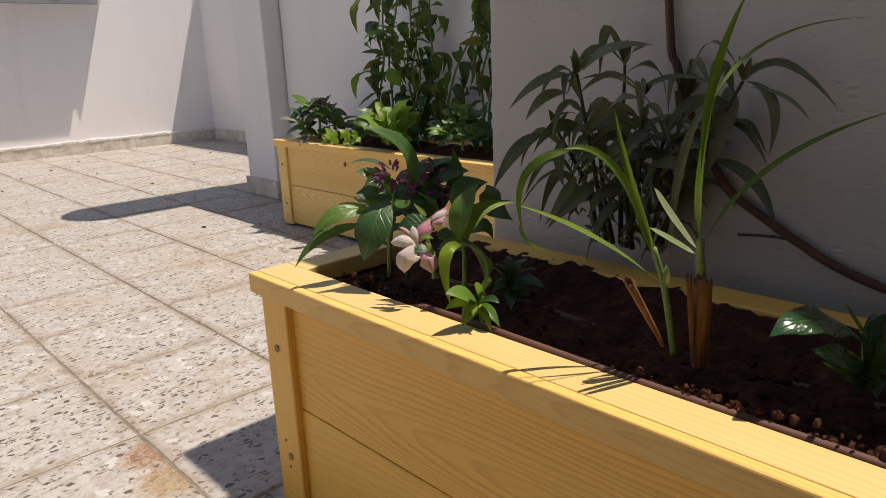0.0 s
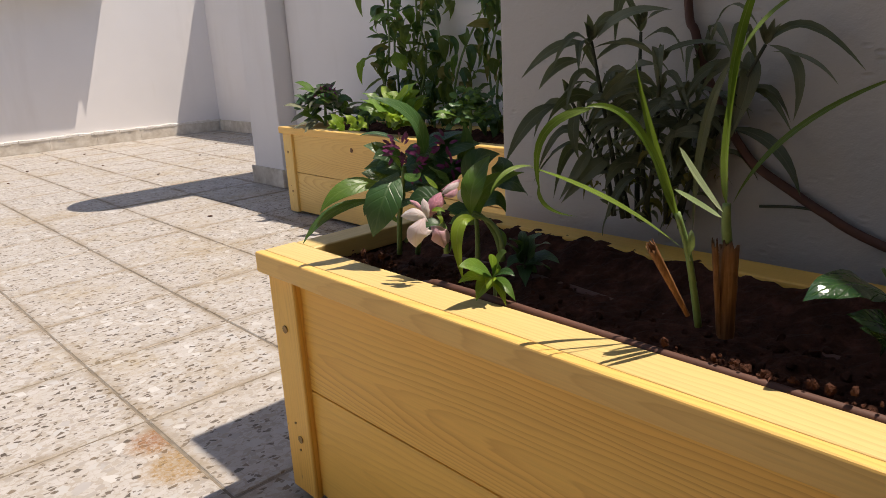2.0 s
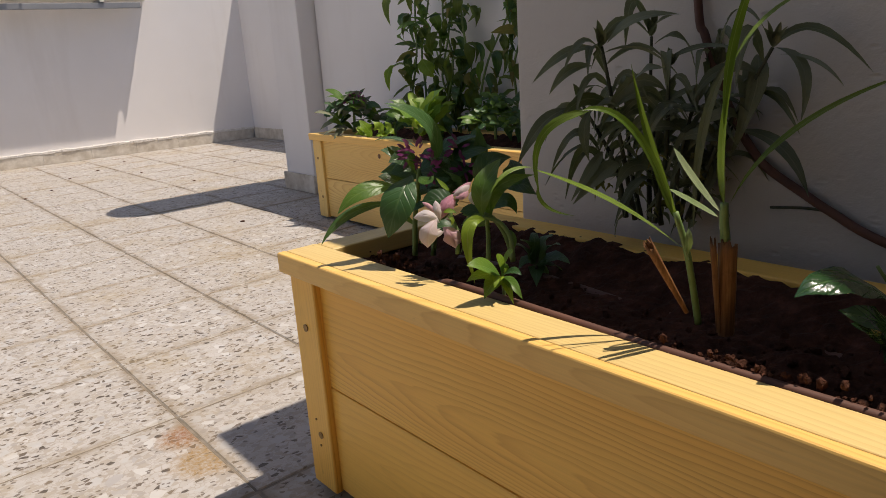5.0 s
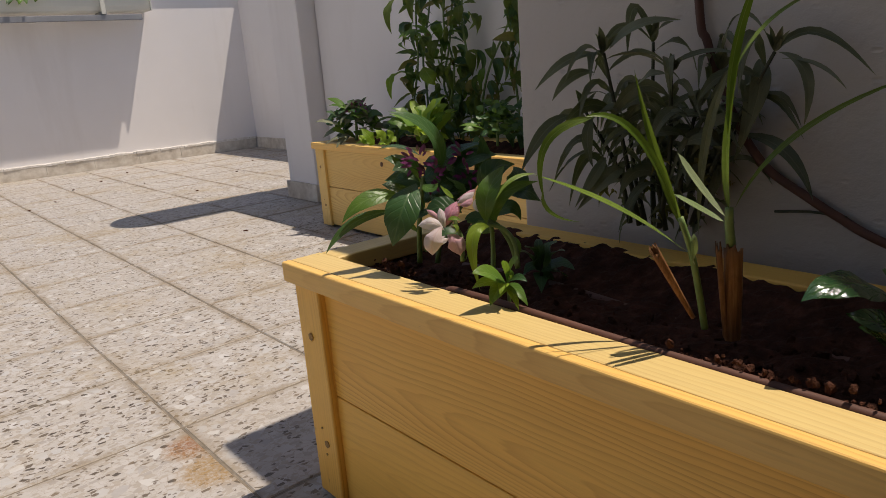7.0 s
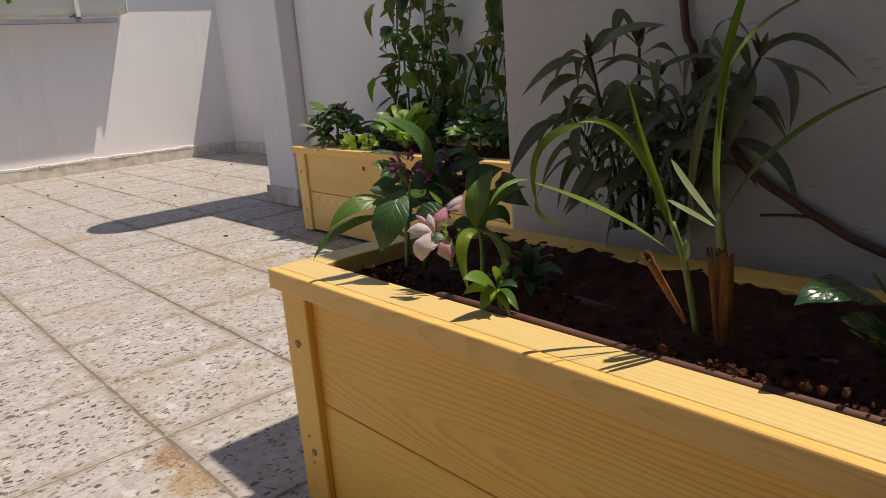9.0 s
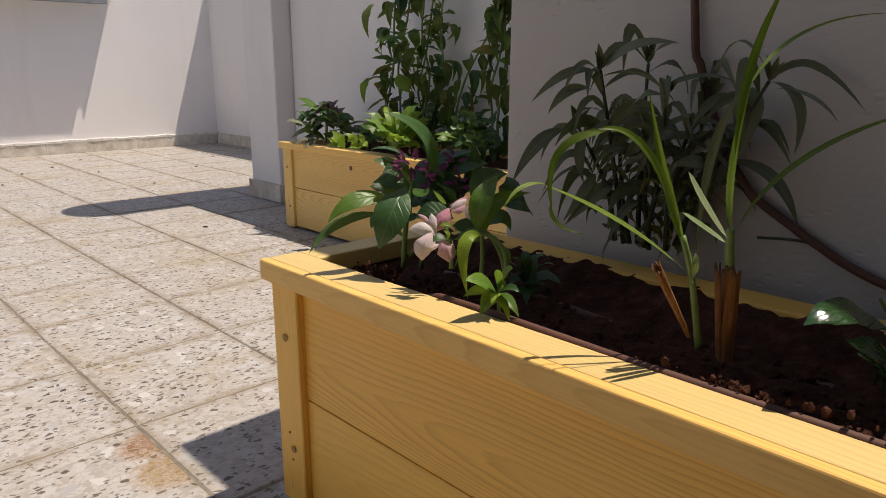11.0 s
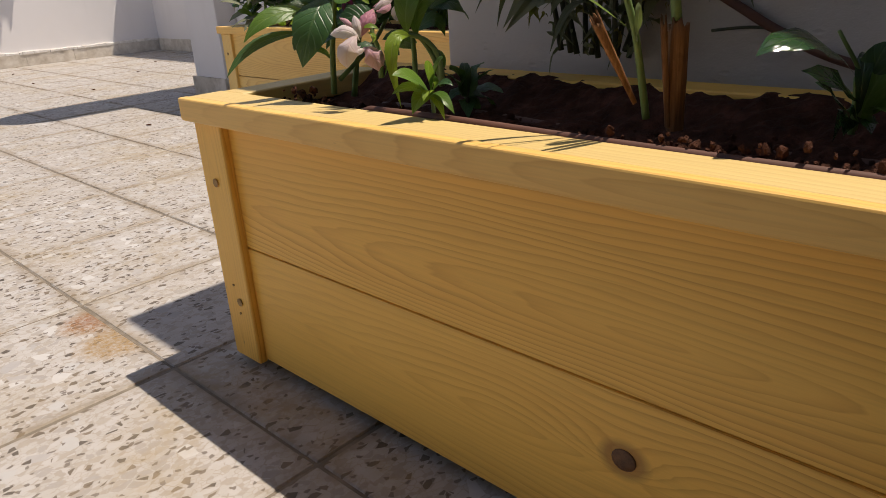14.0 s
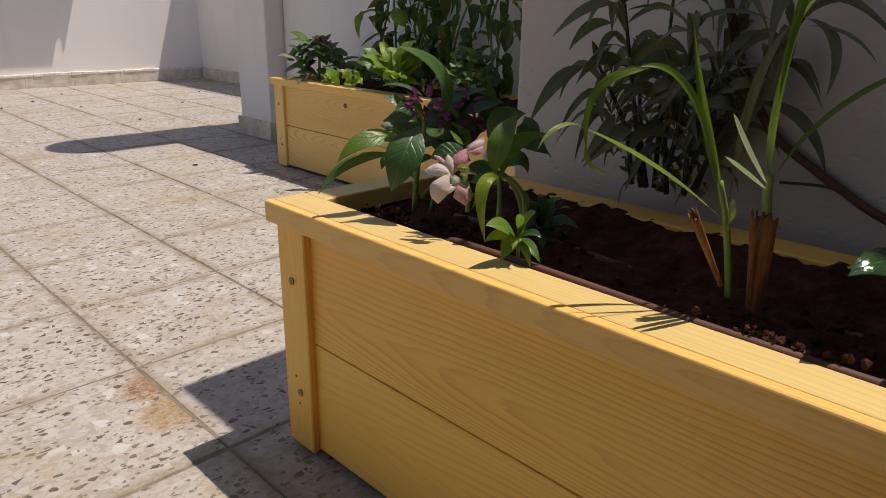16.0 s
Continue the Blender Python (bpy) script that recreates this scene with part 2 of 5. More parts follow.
def soil_mat():
    m = Nodes("red_soil")
    p = m.position()
    n = m.noise(38, 6, 0.7, p)
    c = m.ramp(n, [(0.28, (0.016, 0.007, 0.0045)), (0.52, (0.062, 0.024, 0.014)), (0.78, (0.145, 0.056, 0.036))])
    each = m.add("ShaderNodeNewGeometry").outputs["Random Per Island"]
    c = m.mix(m.math("MULTIPLY", each, 0.3), c, (0.145, 0.062, 0.042, 1))
    m.set(Base_Color=c, Roughness=0.95, Specular_IOR_Level=0.15)
    m.bump(m.math("ADD", n, m.noise(160, 4, 0.7, p)), 0.9, 0.005)
    return m.mat


SOIL = soil_mat()
HOSE = plain("brown_plastic", (0.085, 0.036, 0.024), (0.15, 0.062, 0.040), 14, 0.65, 0.05)
TROUGH = plain("white_plastic", (0.62, 0.62, 0.56), (0.72, 0.71, 0.64), 4, 0.45, 0.1)
TROUGH_BAR = plain("painted_steel", (0.22, 0.23, 0.25), (0.31, 0.32, 0.34), 9, 0.5, 0.1)


def foliage(name, dark, light, vein, rough=0.45, gloss=0.5, veins=7.0, sheer=0.25, blotch=None, pleat=0.6):
    """A leaf: midrib and slanting side veins from the leaf's own length and breadth."""
    m = Nodes(name)
    u, v, _ = m.split(m.uv())
    p = m.position()
    side = m.math("ABSOLUTE", m.math("SUBTRACT", u, 0.5))
    mid = m.ramp(side, [(0.0, 1.0), (0.05, 0.0)])
    lines = m.math("FRACT", m.math("SUBTRACT", m.math("MULTIPLY", v, veins), m.math("MULTIPLY", side, veins * 0.55)))
    vline = m.ramp(lines, [(0.0, 1.0), (0.12, 0.0), (0.9, 0.0), (1.0, 1.0)])
    each = m.add("ShaderNodeObjectInfo").outputs["Random"]
    isl = m.add("ShaderNodeNewGeometry").outputs["Random Per Island"]
    t = m.math("ADD", m.math("MULTIPLY", m.noise(35, 4, 0.6, p), 0.55), m.math("MULTIPLY", m.math("FRACT", m.math("ADD", each, isl)), 0.45))
    c = m.ramp(t, [(0.25, dark), (0.75, light)])
    c = m.mix(m.math("MULTIPLY", m.math("MAXIMUM", mid, m.math("MULTIPLY", vline, 0.45)), 0.6), c, (*vein, 1))
    if blotch:
        c = m.mix(m.ramp(m.noise(24, 4, 0.6, p), [(0.6, 0.0), (0.75, 1.0)]), c, (*blotch, 1))
    m.set(Base_Color=c, Roughness=rough, Specular_IOR_Level=gloss)
    h = m.math("ADD", m.math("MULTIPLY", m.math("MAXIMUM", mid, vline), -pleat), m.noise(140, 3, 0.6, p))
    m.bump(h, 0.5, 0.0012)
    if sheer:
        tr = m.add("ShaderNodeBsdfTranslucent", {0: m.mix(0.5, c, (0.30, 0.42, 0.03, 1))})
        ms = m.add("ShaderNodeMixShader", {0: sheer, 1: m.bsdf.outputs[0], 2: tr.outputs[0]})
        out = [n for n in m.tree.nodes if n.type == "OUTPUT_MATERIAL"][0]
        m.tree.links.new(ms.outputs[0], out.inputs[0])
    return m.mat


LEAF_DEEP = foliage("deep_green_leaf", (0.020, 0.068, 0.026), (0.050, 0.135, 0.045), (0.12, 0.21, 0.08), 0.36, sheer=0.3)
LEAF_MID = foliage("fresh_green_leaf", (0.060, 0.150, 0.022), (0.135, 0.270, 0.045), (0.24, 0.36, 0.11), 0.4, sheer=0.4)
LEAF_LIME = foliage("lime_green_leaf", (0.17, 0.30, 0.022), (0.31, 0.46, 0.045), (0.40, 0.52, 0.13), 0.45, sheer=0.45)
LEAF_SAGE = foliage("sage_leaf", (0.13, 0.140, 0.090), (0.250, 0.262, 0.175), (0.31, 0.32, 0.22), 0.7, 0.3, 12, 0.2)
LEAF_BEAN = foliage("climber_leaf", (0.055, 0.100, 0.028), (0.150, 0.195, 0.060), (0.20, 0.25, 0.10), 0.6, 0.3, 6, 0.4, blotch=(0.26, 0.23, 0.08))
LEAF_GLOSSY = foliage("glossy_leaf", (0.014, 0.050, 0.017), (0.028, 0.085, 0.025), (0.08, 0.16, 0.055), 0.10, 0.9, 6, 0.12)
LEAF_DRY = foliage("dry_leaf", (0.13, 0.105, 0.035), (0.27, 0.23, 0.085), (0.34, 0.26, 0.12), 0.75, 0.2, 6, 0.3)
BLADE = foliage("grass_blade", (0.085, 0.160, 0.020), (0.175, 0.275, 0.042), (0.30, 0.40, 0.13), 0.42, 0.4, 0.5, 0.4)
BLADE_PALE = foliage("cut_blade", (0.22, 0.32, 0.14), (0.38, 0.47, 0.27), (0.45, 0.52, 0.36), 0.5, 0.4, 0.5, 0.3)
STEM = plain("green_stem", (0.10, 0.18, 0.05), (0.20, 0.28, 0.09), 40, 0.55)
STEM_DARK = plain("dark_stem", (0.045, 0.055, 0.03), (0.10, 0.10, 0.055), 60, 0.7)


def cane_mat():
    m = Nodes("dry_cane")
    p = m.local()
    n = m.noise(1.0, 5, 0.7, m.scaled(p, (320, 320, 18)))
    blot = m.noise(40, 4, 0.6, p)
    c = m.ramp(n, [(0.3, (0.12, 0.052, 0.022)), (0.55, (0.26, 0.120, 0.048)), (0.75, (0.38, 0.21, 0.10))])
    c = m.mix(m.ramp(blot, [(0.55, 0.0), (0.7, 0.7)]), c, (0.11, 0.05, 0.022, 1))
    m.set(Base_Color=c, Roughness=0.7, Specular_IOR_Level=0.25)
    m.bump(n, 0.7, 0.0015)
    return m.mat


CANE = cane_mat()
PETAL = foliage("pale_pink_petal", (0.93, 0.75, 0.81), (0.96, 0.88, 0.91), (0.88, 0.62, 0.68), 0.5, 0.3, 3, 0.5)
PETAL_PINK = foliage("pink_petal", (0.82, 0.36, 0.50), (0.90, 0.58, 0.68), (0.74, 0.28, 0.42), 0.5, 0.3, 3, 0.5)
PETAL_PURPLE = foliage("magenta_petal", (0.12, 0.010, 0.085), (0.27, 0.03, 0.19), (0.2, 0.03, 0.13), 0.55, 0.3, 3, 0.2)


# ---- builders ----
def ident(bm, name, material, parent=None, label="", smooth=False):
    me = bpy.data.meshes.new(name)
    bm.to_mesh(me)
    bm.free()
    me.materials.append(material)
    if smooth:
        me.polygons.foreach_set("use_smooth", [True] * len(me.polygons))
    ob = new(name, me)
    if parent:
        ob.parent = parent
    return tagged(ob, label)


def part(name, bm, material, parent, label=""):
    return ident(bm, name, material, parent, label)


def empty(name, m=None):
    ob = new(name)
    ob.empty_display_size = 0.1
    if m is not None:
        ob.matrix_world = m
    return ob


def add_box(bm, x0, x1, y0, y1, z0, z1, bevel=0.0, segs=2):
    geom = bmesh.ops.create_cube(bm, size=1.0, matrix=Matrix.Translation(((x0 + x1) / 2, (y0 + y1) / 2, (z0 + z1) / 2)) @ Matrix.Diagonal((x1 - x0, y1 - y0, z1 - z0, 1)))
    if bevel:
        edges = {e for v in geom["verts"] for e in v.link_edges}
        bmesh.ops.bevel(bm, geom=list(edges), offset=bevel, segments=segs, profile=0.6, affect="EDGES")
    return geom


def box(name, material, dims, parent=None, bevel=0.0, label="", segs=2):
    bm = bmesh.new()
    add_box(bm, *dims, bevel, segs)
    return ident(bm, name, material, parent, label)


def bez(p0, p1, p2, t):
    return p0 * (1 - t) ** 2 + p1 * 2 * t * (1 - t) + p2 * t * t


def tube(bm, pts, radii, sides=8, caps=True):
    """A round tube through the points."""
    pts = [Vector(p) for p in pts]
    if isinstance(radii, (int, float)):
        radii = [radii] * len(pts)
    rings, side = [], None
    for i, p in enumerate(pts):
        d = (pts[min(i + 1, len(pts) - 1)] - pts[max(i - 1, 0)]).normalized()
        ref = side if side else (Vector((0, 0, 1)) if abs(d.z) < 0.9 else Vector((1, 0, 0)))
        a = (ref - d * ref.dot(d)).normalized()
        b = d.cross(a)
        side = a
        rings.append([bm.verts.new(p + (a * math.cos(2 * math.pi * k / sides) + b * math.sin(2 * math.pi * k / sides)) * radii[i]) for k in range(sides)])
    for r, s in zip(rings, rings[1:]):
        for k in range(sides):
            bm.faces.new((r[k], r[(k + 1) % sides], s[(k + 1) % sides], s[k]))
    if caps:
        bm.faces.new(rings[0][::-1])
        bm.faces.new(rings[-1])


def smooth_line(points, n=6):
    """Points of a smooth line through the given ones."""
    p = [Vector(q) for q in points]
    p = [p[0] * 2 - p[1], *p, p[-1] * 2 - p[-2]]
    out = []
    for a, b, c, d in zip(p, p[1:], p[2:], p[3:]):
        for i in range(n):
            t = i / n
            out.append(0.5 * (2 * b + (c - a) * t + (2 * a - 5 * b + 4 * c - d) * t * t + (3 * b - a - 3 * c + d) * t ** 3))
    return out + [p[-2]]


def add_leaf(bm, p0, p1, p2, width, facing=(0, 0, 1), fold=0.25, belly=0.42, segs=8, wave=0.0, tip=1.0, twist=0.0):
    """A leaf along a bent line from p0 over p1 to p2, of that greatest width, folded along its midrib."""
    uv = bm.loops.layers.uv.verify()
    p0, p1, p2, facing = Vector(p0), Vector(p1), Vector(p2), Vector(facing).normalized()
    rows = []
    k = math.log(0.5) / math.log(belly)
    ph = random.uniform(0, 6)
    for i in range(segs + 1):
        t = i / segs
        c = bez(p0, p1, p2, t)
        d = (bez(p0, p1, p2, min(t + 0.02, 1)) - bez(p0, p1, p2, max(t - 0.02, 0))).normalized()
        s = d.cross(facing)
        s = s.normalized() if s.length > 1e-4 else Vector((1, 0, 0))
        n = s.cross(d)
        if twist:
            rot = Matrix.Rotation(twist * t, 3, d)
            s, n = rot @ s, rot @ n
        w = width / 2 * max(math.sin(math.pi * t ** k) ** tip, 0.03 if i < segs else 0.0)
        row = []
        for j in (-2, -1, 0, 1, 2):
            a = j / 2
            lift = abs(a) * fold * w * 1.3 - (abs(a) ** 2) * w * 0.25
            lift += wave * w * math.sin(t * 17 + ph + (2 if j > 0 else 0)) * abs(a)
            row.append((bm.verts.new(c + s * (a * w) + n * lift), (0.5 + a / 2, t)))
        rows.append(row)
    for r, q in zip(rows, rows[1:]):
        for j in range(4):
            f = bm.faces.new((r[j][0], r[j + 1][0], q[j + 1][0], q[j][0]))
            f.smooth = True
            for loop, (_, c) in zip(f.loops, (r[j], r[j + 1], q[j + 1], q[j])):
                loop[uv].uv = c


def leaf(parent, material, p0, p1, p2, width, name="leaf", label="", **kw):
    bm = bmesh.new()
    add_leaf(bm, p0, p1, p2, width, **kw)
    return ident(bm, name, material, parent, label)


def stem(parent, material, pts, r0, r1, name="stem", label="", sides=7, n=5):
    line = smooth_line(pts, n)
    bm = bmesh.new()
    tube(bm, line, [r0 + (r1 - r0) * i / (len(line) - 1) for i in range(len(line))], sides)
    return ident(bm, name, material, parent, label, True)


def ragged(parent, base, top, r0, r1, name, label, turn=(0.0, 6.283)):
    """A hollow dry cane with a torn upper end; turn: the part of the round that is left of it."""
    base, top = Vector(base), Vector(top)
    n, rings = 18, 9
    d = (top - base).normalized()
    a = d.orthogonal().normalized()
    b = d.cross(a)
    bm = bmesh.new()
    tear = [random.uniform(-0.006, 0.005) for _ in range(n + 1)]
    tear[n] = tear[0]
    out, inn = [], []
    for i in range(rings):
        t = i / (rings - 1)
        r = (r0 + (r1 - r0) * t) * (1 + 0.10 * math.exp(-((t - 0.55) / 0.05) ** 2))
        for rows, k in ((out, 1.0), (inn, 0.72)):
            rows.append([])
            for j in range(n + 1):
                w = turn[0] + (turn[1] - turn[0]) * j / n
                q = r * k * (1 + 0.10 * math.sin(3 * w + 1) + 0.05 * math.sin(7 * w)) * (1.0 + 0.12 * t * math.sin(2 * w))
                rows[-1].append(bm.verts.new(base.lerp(top, t) + (a * math.cos(w) + b * math.sin(w)) * q + d * (tear[j] * t ** 6)))
    for rows, flip in ((out, False), (inn, True)):
        for u, v in zip(rows, rows[1:]):
            for j in range(n):
                f = (u[j], u[j + 1], v[j + 1], v[j])
                bm.faces.new(f[::-1] if flip else f)
    for j in range(n):
        bm.faces.new((out[-1][j], out[-1][j + 1], inn[-1][j + 1], inn[-1][j]))
    return ident(bm, name, CANE, parent, label, True)


def at_plant(name, x, y, z, size, label, category):
    """A plant at its place, of that size, leaning a little to the light."""
    ob = empty(name, pose(x, y, z, -0.52, -1.84, 0.01) @ Matrix.Scale(size, 4))
    return tagged(ob, label, category)


# ---- structure ----
H = 1.25                                     # height of the pillar
WX = 0.444                                   # near wall's face
RX = 1.300                                   # wall of the recess
tagged(box("wall_near", WALL_ROUGH_DIM, (WX, 1.65, -1.45, -0.098, -0.02, 1.36), bevel=0.006, segs=3), "rough trowelled white plaster wall", "wall", kind="structure")
tagged(box("wall_recess", WALL, (RX, 1.65, -0.096, 1.852, -0.02, 1.31)), "white plaster wall behind the second planter", "wall", kind="structure")
tagged(box("wall_pillar", WALL, (1.213, 1.75, 1.858, 2.100, -0.02, H), bevel=0.008), "white plaster pillar with stone foot", "pillar", kind="structure")
tagged(box("wall_pillar_back", WALL, (1.753, 2.397, 1.862, 2.106, -0.02, 1.18)), "white plaster return wall", "wall", kind="structure")
tagged(box("wall_alcove", WALL, (2.185, 2.45, 2.108, 4.75, -0.02, 1.16)), "white plaster parapet wall in shade", "wall", kind="structure")
FAR = pose(2.185, 4.395, 0, 0, 0, -2.0)      # the end wall's foot at the alcove's corner
far_wall = tagged(box("wall_far", WALL, (-7.0, 0.05, 0, 0.25, -0.02, 1.4)), "white plaster end wall partly in sun", "wall", kind="structure")
far_wall.matrix_world = FAR
ledge_far = tagged(box("coping", WALL, (-7.0, 0.05, -0.05, 0.28, 1.285, 1.39), bevel=0.01), "plastered ledge of the end wall", "ledge", kind="structure")
ledge_far.matrix_world = FAR
# Three unseen walls, added to hold light off the planter and near wall.
tagged(box("wall_house", BLOCKER, (-1.5, 1.6, -1.75, -1.453, -0.02, 3.4)), "plain unseen wall added to close the terrace and cut light", "wall", kind="structure")
tagged(box("wall_house_side", BLOCKER, (-1.75, -1.502, -1.75, 0.0, -0.02, 3.4)), "plain unseen wall added to close the terrace and cut light", "wall", kind="structure")
tagged(box("wall_return", BLOCKER, (0.02, WX - 0.003, -1.30, -1.02, -0.02, 1.36)), "plain unseen wall added past the planter end to cut light", "wall", kind="structure")
tagged(box("wall_side", WALL, (-4.75, -4.5, -1.75, 5.3, -0.02, 1.3)), "plain white parapet wall", "wall", kind="structure")
# rounded ledge on the pillar's head
bm = bmesh.new()
prof = [(1.6, 1.79), (1.6, 2.10)] + [(1.01 + 0.15 * math.cos(a), 1.945 + 0.155 * math.sin(a)) for a in [math.pi * (0.5 + i / 12) for i in range(13)]]
lo = [bm.verts.new((x, y, H)) for x, y in prof]
hi = [bm.verts.new((x, y, H + 0.09)) for x, y in prof]
bm.faces.new(lo), bm.faces.new(hi[::-1])
for i in range(len(prof)):
    j = (i + 1) % len(prof)
    bm.faces.new((lo[i], hi[i], hi[j], lo[j]))
tagged(ident(bm, "ledge", WALL), "rounded plaster ledge on the pillar head", "ledge", kind="structure")

# ---- skirting ----
def skirting(name, x0, x1, y0, y1, h, along, label):
    """A run of stone strips, each about 0.3 m long, under one name."""
    run = tagged(empty(name, pose(x0, y0, 0)), label, "skirting", kind="structure")
    length = (x1 - x0) if along == "x" else (y1 - y0)
    n = max(1, round(length / 0.31))
    for i in range(n):
        a, b = length * i / n + 0.0002, length * (i + 1) / n - 0.0002
        k = random.uniform(-0.004, 0.004)
        d = (a, b, 0, y1 - y0, 0, h + k) if along == "x" else (0, x1 - x0, a, b, 0, h + k)
        box("stone_strip", SKIRT, d, run, 0.0015, segs=1)
    return run


far_skirt = skirting("baseboard_far", -3.6, -0.012, -0.013, -0.001, 0.078, "x", "worn stone skirting under the end wall")
far_skirt.matrix_world = FAR @ pose(-3.6, -0.013, 0)
skirting("baseboard_alcove", 2.171, 2.184, 2.116, 4.375, 0.078, "y", "worn stone skirting in the alcove")
skirting("baseboard_pillar", 1.201, 1.212, 1.847, 2.112, 0.075, "y", "stone skirting at the foot of the pillar")
skirting("baseboard_pillar_side", 1.213, 1.297, 1.846, 1.857, 0.075, "x", "stone skirting beside the pillar")
# uneven mortar along the skirting's top
bm = bmesh.new()
x = -3.6
while x < -0.03:
    w = random.uniform(0.02, 0.06)
    z = 0.011 + 0.006 * noise.noise((x * 5, 0, 3)) + random.uniform(-0.003, 0.003)
    add_box(bm, x, x + w, -random.uniform(0.012, 0.018), 0.002, 0.070 + 0.006 * noise.noise((x * 9, 2, 5)), 0.078 + z, 0.003, 1)
    x += w * 0.85
bead = tagged(ident(bm, "trim_mortar", MORTAR), "uneven white mortar bead over the skirting", "mortar", kind="structure")
bead.matrix_world = FAR


# ---- wooden planters ----
def planter(name, m, length, heights, label, timber, knot=False):
    """A pine trough: the front face lies in x = 0 and faces -x; it runs from y = 0 towards -y."""
    p = tagged(empty(name, m), label, "planter", group="wooden planters")
    low, mid, top, zt = heights
    wide = 0.300
    spot = {}

    def board(nm, d, parent=p, bevel=0.002, segs=2, wood=timber):
        """A board with its own middle, so that its grain runs along its length."""
        c = Vector(((d[0] + d[1]) / 2, (d[2] + d[3]) / 2, (d[4] + d[5]) / 2))
        s = Vector((d[1] - d[0], d[3] - d[2], d[5] - d[4])) / 2
        turn = Matrix()
        if s.z > s.y and s.z > s.x:
            turn, s = pose(0, 0, 0, 90, 0, 0), Vector((s.x, s.z, s.y))
        elif s.x > s.y:
            turn, s = pose(0, 0, 0, 0, 0, 90), Vector((s.y, s.x, s.z))
        bm = bmesh.new()
        add_box(bm, -s.x, s.x, -s.y, s.y, -s.z, s.z, bevel, segs)
        ob = ident(bm, nm, wood, parent)
        spot[ob.name] = Matrix.Translation(c) @ turn
        ob.matrix_local = spot[ob.name]
        return ob

    L = length
    # front and back boards
    for x0 in (0.010, wide - 0.028):
        low_plank = board("plank", (x0, x0 + 0.018, -L + 0.02, -0.02, low, mid - 0.0008), wood=PINE_KNOTTY if knot and x0 < 0.1 else timber)
        board("plank", (x0, x0 + 0.018, -L + 0.02, -0.02, mid + 0.0008, top))
    # end boards
    for y0 in (-0.020, -L + 0.002):
        board("end_plank", (0.013, wide - 0.013, y0, y0 + 0.018, low, mid - 0.001))
        board("end_plank", (0.013, wide - 0.013, y0, y0 + 0.018, mid + 0.001, top))
    board("bottom_board", (0.031, wide - 0.031, -L + 0.022, -0.022, low + 0.004, low + 0.022))
    # corner battens
    for y0 in (-0.055, -L):
        for x0 in (0.0, wide - 0.013):
            b = board("corner_batten", (x0, x0 + 0.0125, y0, y0 + 0.055, low - 0.004, top), bevel=0.0035, segs=3)
            if x0 == 0.0:
                for k, yy in ((0.766, 0.028), (0.259, 0.022), (0.205, 0.025), (0.33, 0.030)):
                    bm = bmesh.new()
                    z = low + (top - low) * k
                    r = 0.0052 if k in (0.766, 0.259) else 0.0016
                    bmesh.ops.create_cone(bm, cap_ends=True, segments=14, radius1=r, radius2=r * 0.8, depth=0.002, matrix=pose(0, 0, 0, 0, 90, 0))
                    s = ident(bm, "screw_hole", SCREW_HOLE, b, "sunk screw with dark rim" if r > 0.003 else "")
                    s.matrix_local = spot[b.name].inverted() @ Matrix.Translation((-0.0004, y0 + yy, z))
    # rim: an outer lip and an inner flat board on each side, mitred at the ends by butting
    # sun on the front and end rim boards is put into their colour
    for a, b in ((-0.0115, 0.0015), (0.0026, 0.0455)):
        board("rim_board", (a, b, -L - 0.006, 0.006, top + 0.001, zt - (0.001 if a > 0 else 0)), bevel=0.0035 if a < 0 else 0.0015, segs=4, wood=PINE_SUNLIT if a > 0 else PINE_HALF_SUNLIT)
    board("rim_board", (wide - 0.040, wide + 0.004, -L - 0.006, 0.006, top + 0.001, zt), bevel=0.004, segs=3)
    for y0 in (-0.036, -L - 0.006):
        board("rim_end_board", (0.0466, wide - 0.0415, y0, y0 + 0.042, top + 0.001, zt - 0.0015), bevel=0.003, segs=3, wood=PINE_SUNLIT)
    for y0 in (-0.12, -L + 0.06):
        for x0 in (0.05, wide - 0.1):
            board("foot", (x0, x0 + 0.05, y0, y0 + 0.06, 0.0, low + 0.003), bevel=0.002)
    return p


BOX_A = pose(0.066, -0.046, 0.0)
box_a = planter("planter_box", BOX_A, 0.95, (0.013, 0.164, 0.312, 0.339), "varnished pine planter box with two-board sides and a wide rim", PINE, True)
BOX_B = pose(0.973, 1.428, 0.0)
box_b = planter("planter_box", BOX_B, 1.33, (0.010, 0.151, 0.288, 0.312), "varnished pine planter box in the wall recess", PINE_DRY)
# the dark knot in the lower front board
bm = bmesh.new()
bmesh.ops.create_uvsphere(bm, u_segments=20, v_segments=8, radius=1.0, matrix=Matrix.Diagonal((0.002, 0.0105, 0.0095, 1)))
k = ident(bm, "knot", KNOT, box_a, "dark round pine knot", True)
k.location = (0.0095, -0.551, 0.107)
bm = bmesh.new()
bmesh.ops.create_uvsphere(bm, u_segments=14, v_segments=6, radius=1.0, matrix=Matrix.Diagonal((0.002, 0.008, 0.008, 1)))
k = ident(bm, "knot", KNOT, box_b, "small dark knot hole", True)
k.location = (0.0095, -0.395, 0.254)


